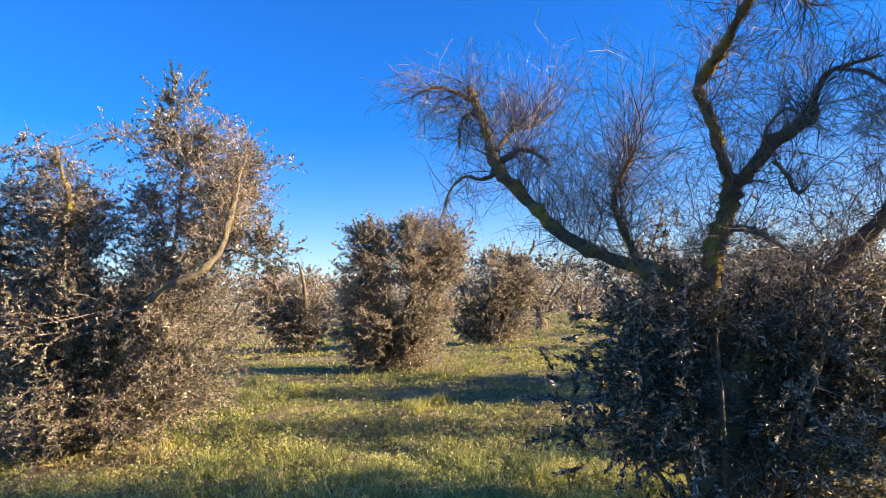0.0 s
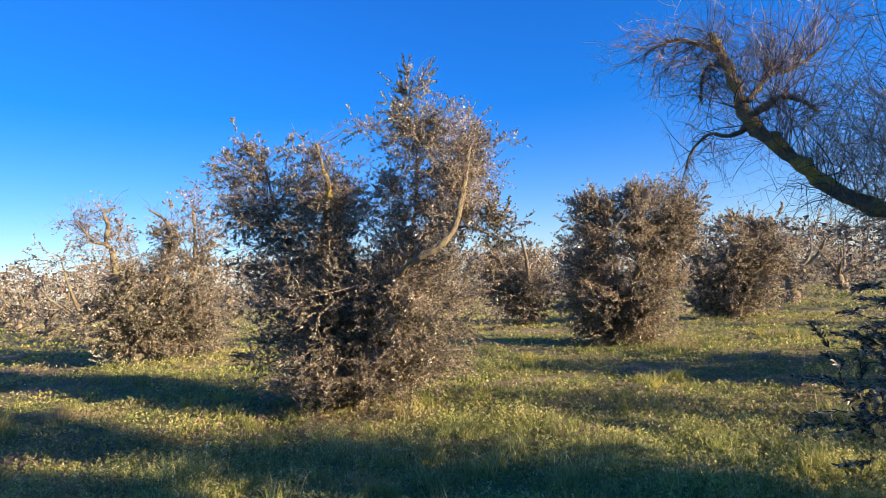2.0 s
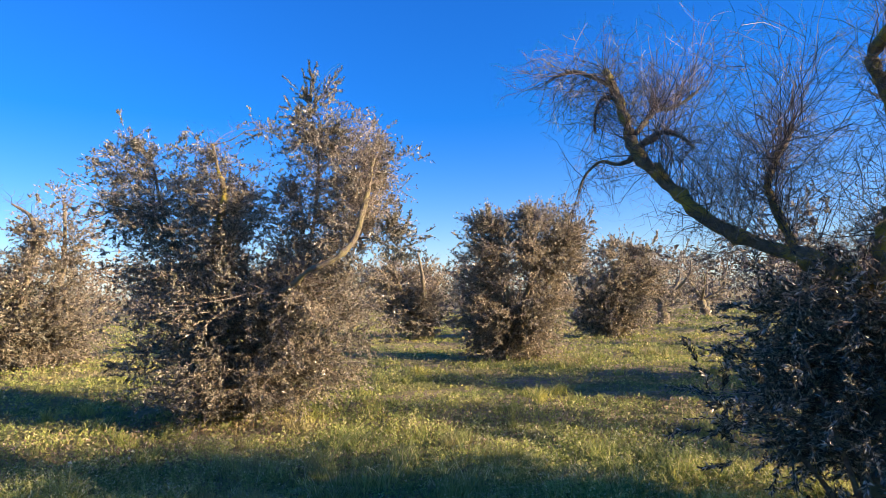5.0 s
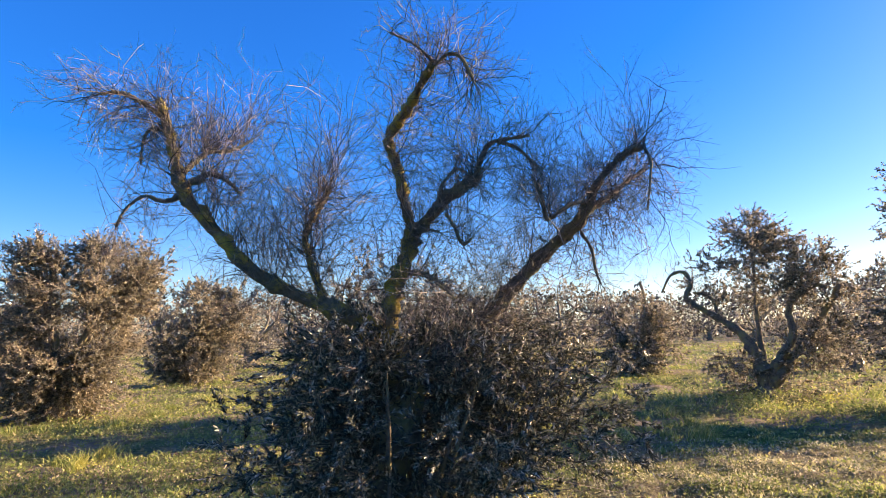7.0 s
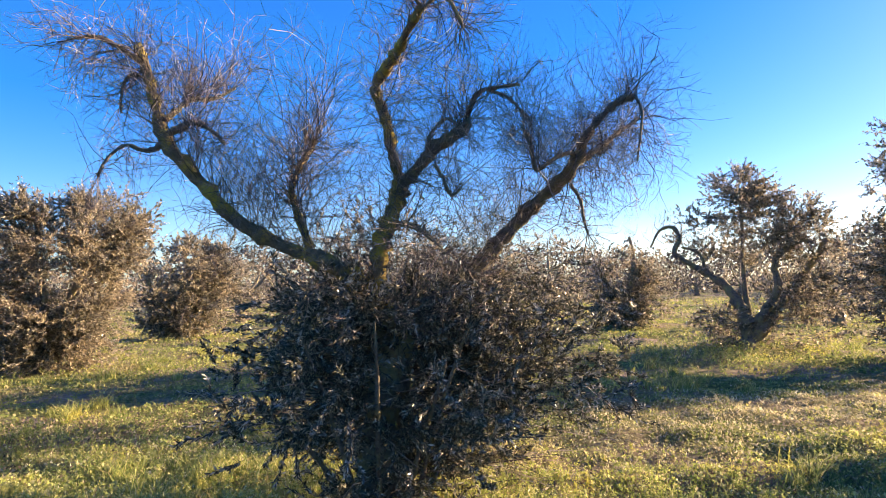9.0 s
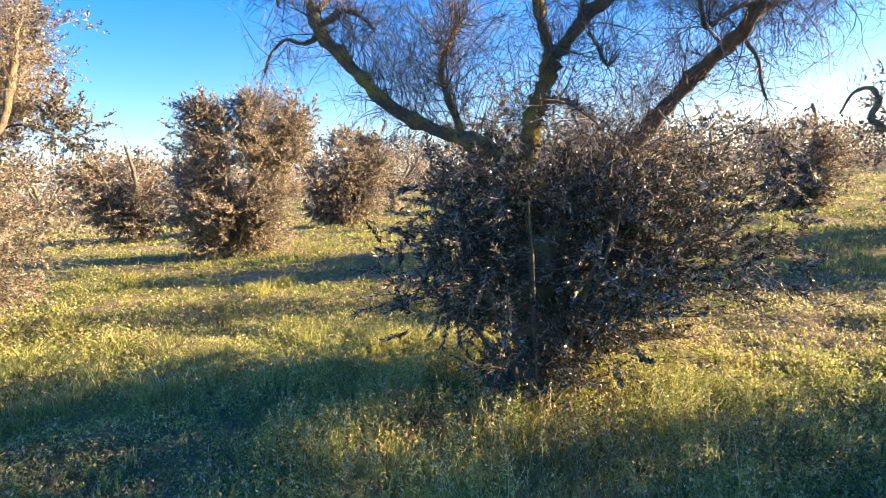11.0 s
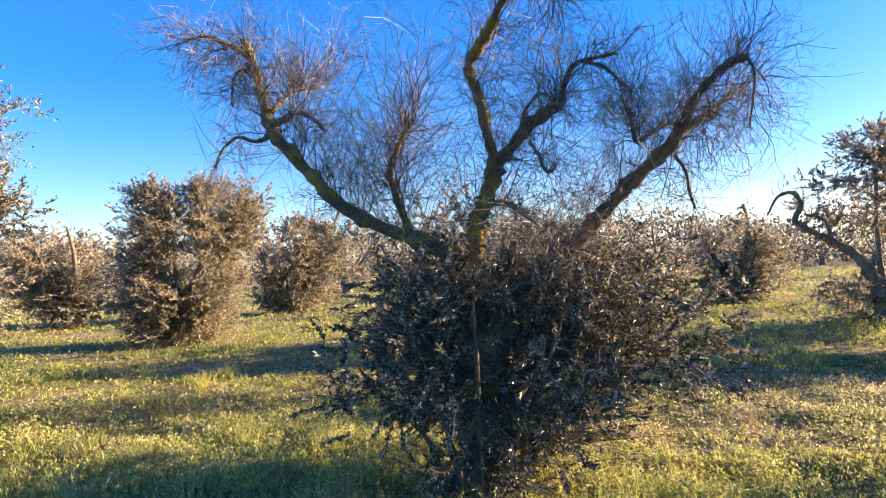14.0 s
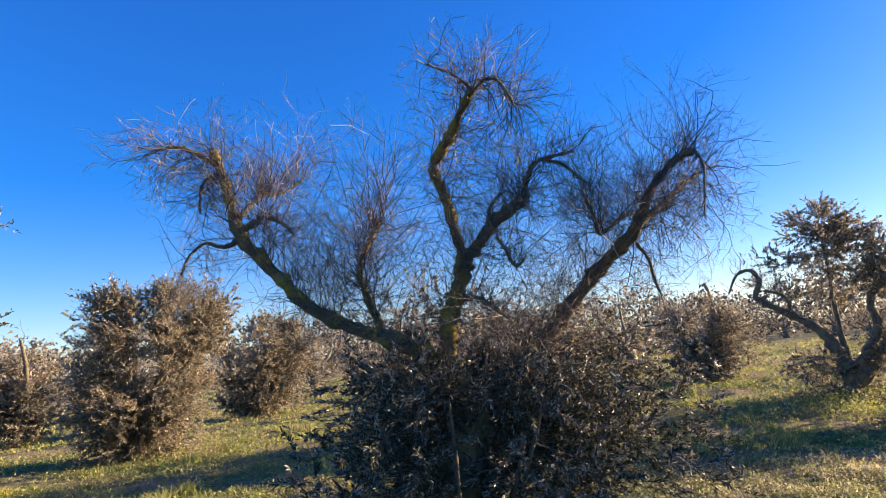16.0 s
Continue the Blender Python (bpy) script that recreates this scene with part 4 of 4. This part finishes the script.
def sown(name, count, near, far, material, label, category, size, wide, bend, patch=None):
    """Grass blades or stalks strewn over the ground, as one mass."""
    x, y, r = scatter(count // 9, near, far)
    x, y, r = (np.repeat(v, 9) for v in (x, y, r))
    x, y = x + rng.normal(0, 1, len(x)) * (0.02 + 0.009 * r), y + rng.normal(0, 1, len(x)) * (0.02 + 0.009 * r)
    if patch:
        keep = (patches(x, y, patch[0], patch[1]) + rng.normal(0, 0.12, len(x)) > patch[2]) & (rng.uniform(0, 1, len(x)) > bareness(x, y))
        x, y, r = x[keep], y[keep], r[keep]
    pile = Pile()
    pile.add(*blades(x, y, height_at(x, y) * rng.uniform(*size, len(x)), wide[0] + wide[1] * r, np.full(len(x), bend)))
    ob = new(name, pile.mesh(name))
    ob.data.materials.append(material)
    return tagged(ob, label, category, kind="stuff")


sown("grass", 22000, 2.3, 7.0, GRASS, "short yellow-green winter grass on the grove floor", "grass", (0.25, 0.9), (0.0022, 0.0009), 0.8)
sown("meadow_grass", 36000, 4.5, 24.0, GRASS, "low green and yellow meadow grass between the tree rows", "grass", (0.3, 1.0), (0.003, 0.0012), 0.8, (0.9, 3.0, -0.2))
sown("dry_grass", 16000, 2.3, 26.0, STRAW, "dry straw-brown and rusty stalks among the grass", "dry grass", (0.4, 1.0), (0.002, 0.0009), 0.5, (0.7, 5.0, 0.2))


def tufts(name, count, near, far, material, label, each, tall):
    """Rank tussocks of long arching blades."""
    x, y, r = scatter(count, near, far)
    keep = (patches(x, y, 0.7, 4.0) > -0.25) & (np.exp(-(((x - 7.3) / 3.6) ** 2 + ((y - 4.1) / 1.3) ** 2) ** 2) < 0.3)
    x, y, r = x[keep], y[keep], r[keep]
    size = rng.uniform(*tall, len(x))
    x, y, r, size = (np.repeat(v, each) for v in (x, y, r, size))
    x, y = x + rng.normal(0, 0.35, len(x)) * size, y + rng.normal(0, 0.35, len(x)) * size
    pile = Pile()
    pile.add(*blades(x, y, size * rng.uniform(0.5, 1.2, len(x)), 0.003 + 0.0009 * r, np.full(len(x), 0.55)))
    ob = new(name, pile.mesh(name))
    ob.data.materials.append(material)
    return tagged(ob, label, "grass", kind="stuff")


tufts("grass_tufts", 420, 4.2, 16.0, GRASS, "rank yellow-green grass tussocks on the meadow", 70, (0.1, 0.24))
tufts("shade_tufts", 110, 2.7, 5.5, WEED, "long fresh green grass blades among the weeds", 44, (0.08, 0.2))


def lane(x, y):
    """The trodden pale strip between the rows."""
    return np.exp(-(((x - 7.3) / 3.6) ** 2 + ((y - 4.1 + 0.12 * (x - 7.3)) / 1.3) ** 2) ** 2)


def cover(name, count, near, far, material, label, category, long, tall, patch, trodden=False):
    """Low small-leaved growth in clumps that hides the soil."""
    x, y, r = (np.repeat(v, 12) for v in scatter(count // 12, near, far))
    x, y = x + rng.normal(0, 1, len(x)) * (0.02 + 0.012 * r), y + rng.normal(0, 1, len(x)) * (0.02 + 0.012 * r)
    keep = patches(x, y, patch[0], patch[1]) + 0.5 * patches(x, y, patch[0] * 3.1, patch[1] + 2) + rng.normal(0, 0.15, len(x)) > patch[2]
    worn = lane(x, y)
    keep &= rng.uniform(0, 1, len(x)) < (worn if trodden else 1 - 0.8 * worn)
    keep &= rng.uniform(0, 1, len(x)) > (bareness(x, y) if material == GRASS else 0)
    x, y, r = x[keep], y[keep], r[keep]
    n = len(x)
    z = swell(x, y) + height_at(x, y) * rng.uniform(0.0, 1.0, n) ** 1.5 * tall
    way = unit(np.stack([rng.normal(0, 0.8, n), rng.normal(0, 0.8, n), rng.uniform(0.1, 1.1, n)], -1))
    size = (long[0] + long[1] * r) * rng.uniform(0.5, 1.4, n)
    pile = Pile()
    pile.add(*flakes(np.stack([x, y, z], -1), way, size, size * rng.uniform(0.35, 0.6, n)))
    ob = new(name, pile.mesh(name))
    ob.data.materials.append(material)
    return tagged(ob, label, category, kind="stuff")


cover("ground_cover", 150000, 2.3, 7.0, WEED, "low small-leaved green growth covering the soil in the shade", "ground cover", (0.008, 0.004), 0.7, (1.3, 1.0, -0.2))
cover("meadow_cover", 340000, 4.3, 48.0, GRASS, "low green and yellow leafy growth covering the meadow", "ground cover", (0.012, 0.003), 1.0, (1.0, 3.0, -0.4))
cover("dead_undergrowth", 100000, 2.3, 9.0, DEAD, "dead brown undergrowth and leaf litter on the soil", "undergrowth", (0.008, 0.003), 0.6, (1.0, 4.5, -0.3))

cover("worn_grass", 120000, 4.3, 13.0, WORN, "short pale worn grass on the trodden strip", "grass", (0.012, 0.003), 0.8, (1.0, 1.0, -2.0), True)


def herbs(name, clumps, near, far, material, label, patch, leaves, tall, leaf):
    """Upright leafy stems in clumps, with small leaves and buds."""
    x, y, r = (np.repeat(v, 6) for v in scatter(clumps, near, far))
    x, y = x + rng.normal(0, 1, len(x)) * (0.03 + 0.012 * r), y + rng.normal(0, 1, len(x)) * (0.03 + 0.012 * r)
    keep = (patches(x, y, 0.8, patch[0]) + 0.6 * patches(x, y, 2.6, patch[0] + 3) + rng.normal(0, 0.25, len(x)) > patch[1]) & (rng.uniform(0, 1, len(x)) < np.clip(height_at(x, y) * 8, 0.15, 1))
    x, y, r = x[keep], y[keep], r[keep]
    n = len(x)
    stems = grow(np.stack([x, y, swell(x, y) - 0.01], -1), np.stack([rng.normal(0, 0.3, n), rng.normal(0, 0.3, n), np.ones(n)], -1), height_at(x, y) * rng.uniform(*tall, n), 3, 0.22, 0.12)
    pile = Pile()
    side = unit(np.stack([rng.normal(0, 1, n), rng.normal(0, 1, n), np.zeros(n)], -1)) * 0.0019
    b = np.arange(n)[:, None] * 5
    pile.add(np.stack([stems[:, 0] - side, stems[:, 0] + side, stems[:, 1] + side, stems[:, 1] - side, stems[:, 2]], 1).reshape(-1, 3), np.concatenate([b + [0, 1, 2], b + [0, 2, 3], b + [3, 2, 4]], 0))
    at, way, own = pick(stems, n * leaves, 0.08, 1.0)
    long = rng.uniform(0.6, 1.5, len(at)) * leaf * (1 + 0.07 * r[own])
    at = at + rng.normal(0, 0.008, at.shape)
    pile.add(*leaf_blades(at, unit(way * 0.6 + rng.normal(0, 0.65, at.shape)), long, long * rng.uniform(0.3, 0.5, len(at))))
    ob = new(name, pile.mesh(name))
    ob.data.materials.append(material)
    return tagged(ob, label, "weeds", kind="stuff")


herbs("weeds", 2500, 2.3, 6.5, WEED, "dense upright leafy green weeds with pale buds", (1.0, -0.35), 21, (0.8, 2.0), 0.015)
herbs("meadow_weeds", 1100, 4.3, 14.0, GRASS, "leafy yellow-green weeds in tufts on the meadow", (2.0, -0.2), 15, (0.7, 1.6), 0.019)
herbs("dead_weeds", 500, 2.3, 6.0, DEAD, "brown dead weed stems with shrivelled leaves", (5.0, -0.1), 14, (0.6, 1.3), 0.014)

# far woods that close the view behind the last rows
n = 70000
a = rng.uniform(-0.5, np.pi + 0.5, n)
d = rng.uniform(66, 104, n)
woods = Pile()
tops = 5.6 + 1.1 * np.sin(a * 37) * np.sin(a * 23 + 1)
woods.add(*flakes(np.stack([np.cos(a) * d, np.sin(a) * d, tops * rng.uniform(0, 1, n) ** 0.8], -1), unit(rng.normal(0, 1, (n, 3))), rng.uniform(0.25, 0.7, n), rng.uniform(0.15, 0.4, n)))
ob = new("far_woods", woods.mesh("far_woods"))
ob.data.materials.append(FAR_WOOD)
tagged(ob, "distant brownish-grey belt of trees at the horizon", "woods", kind="stuff")
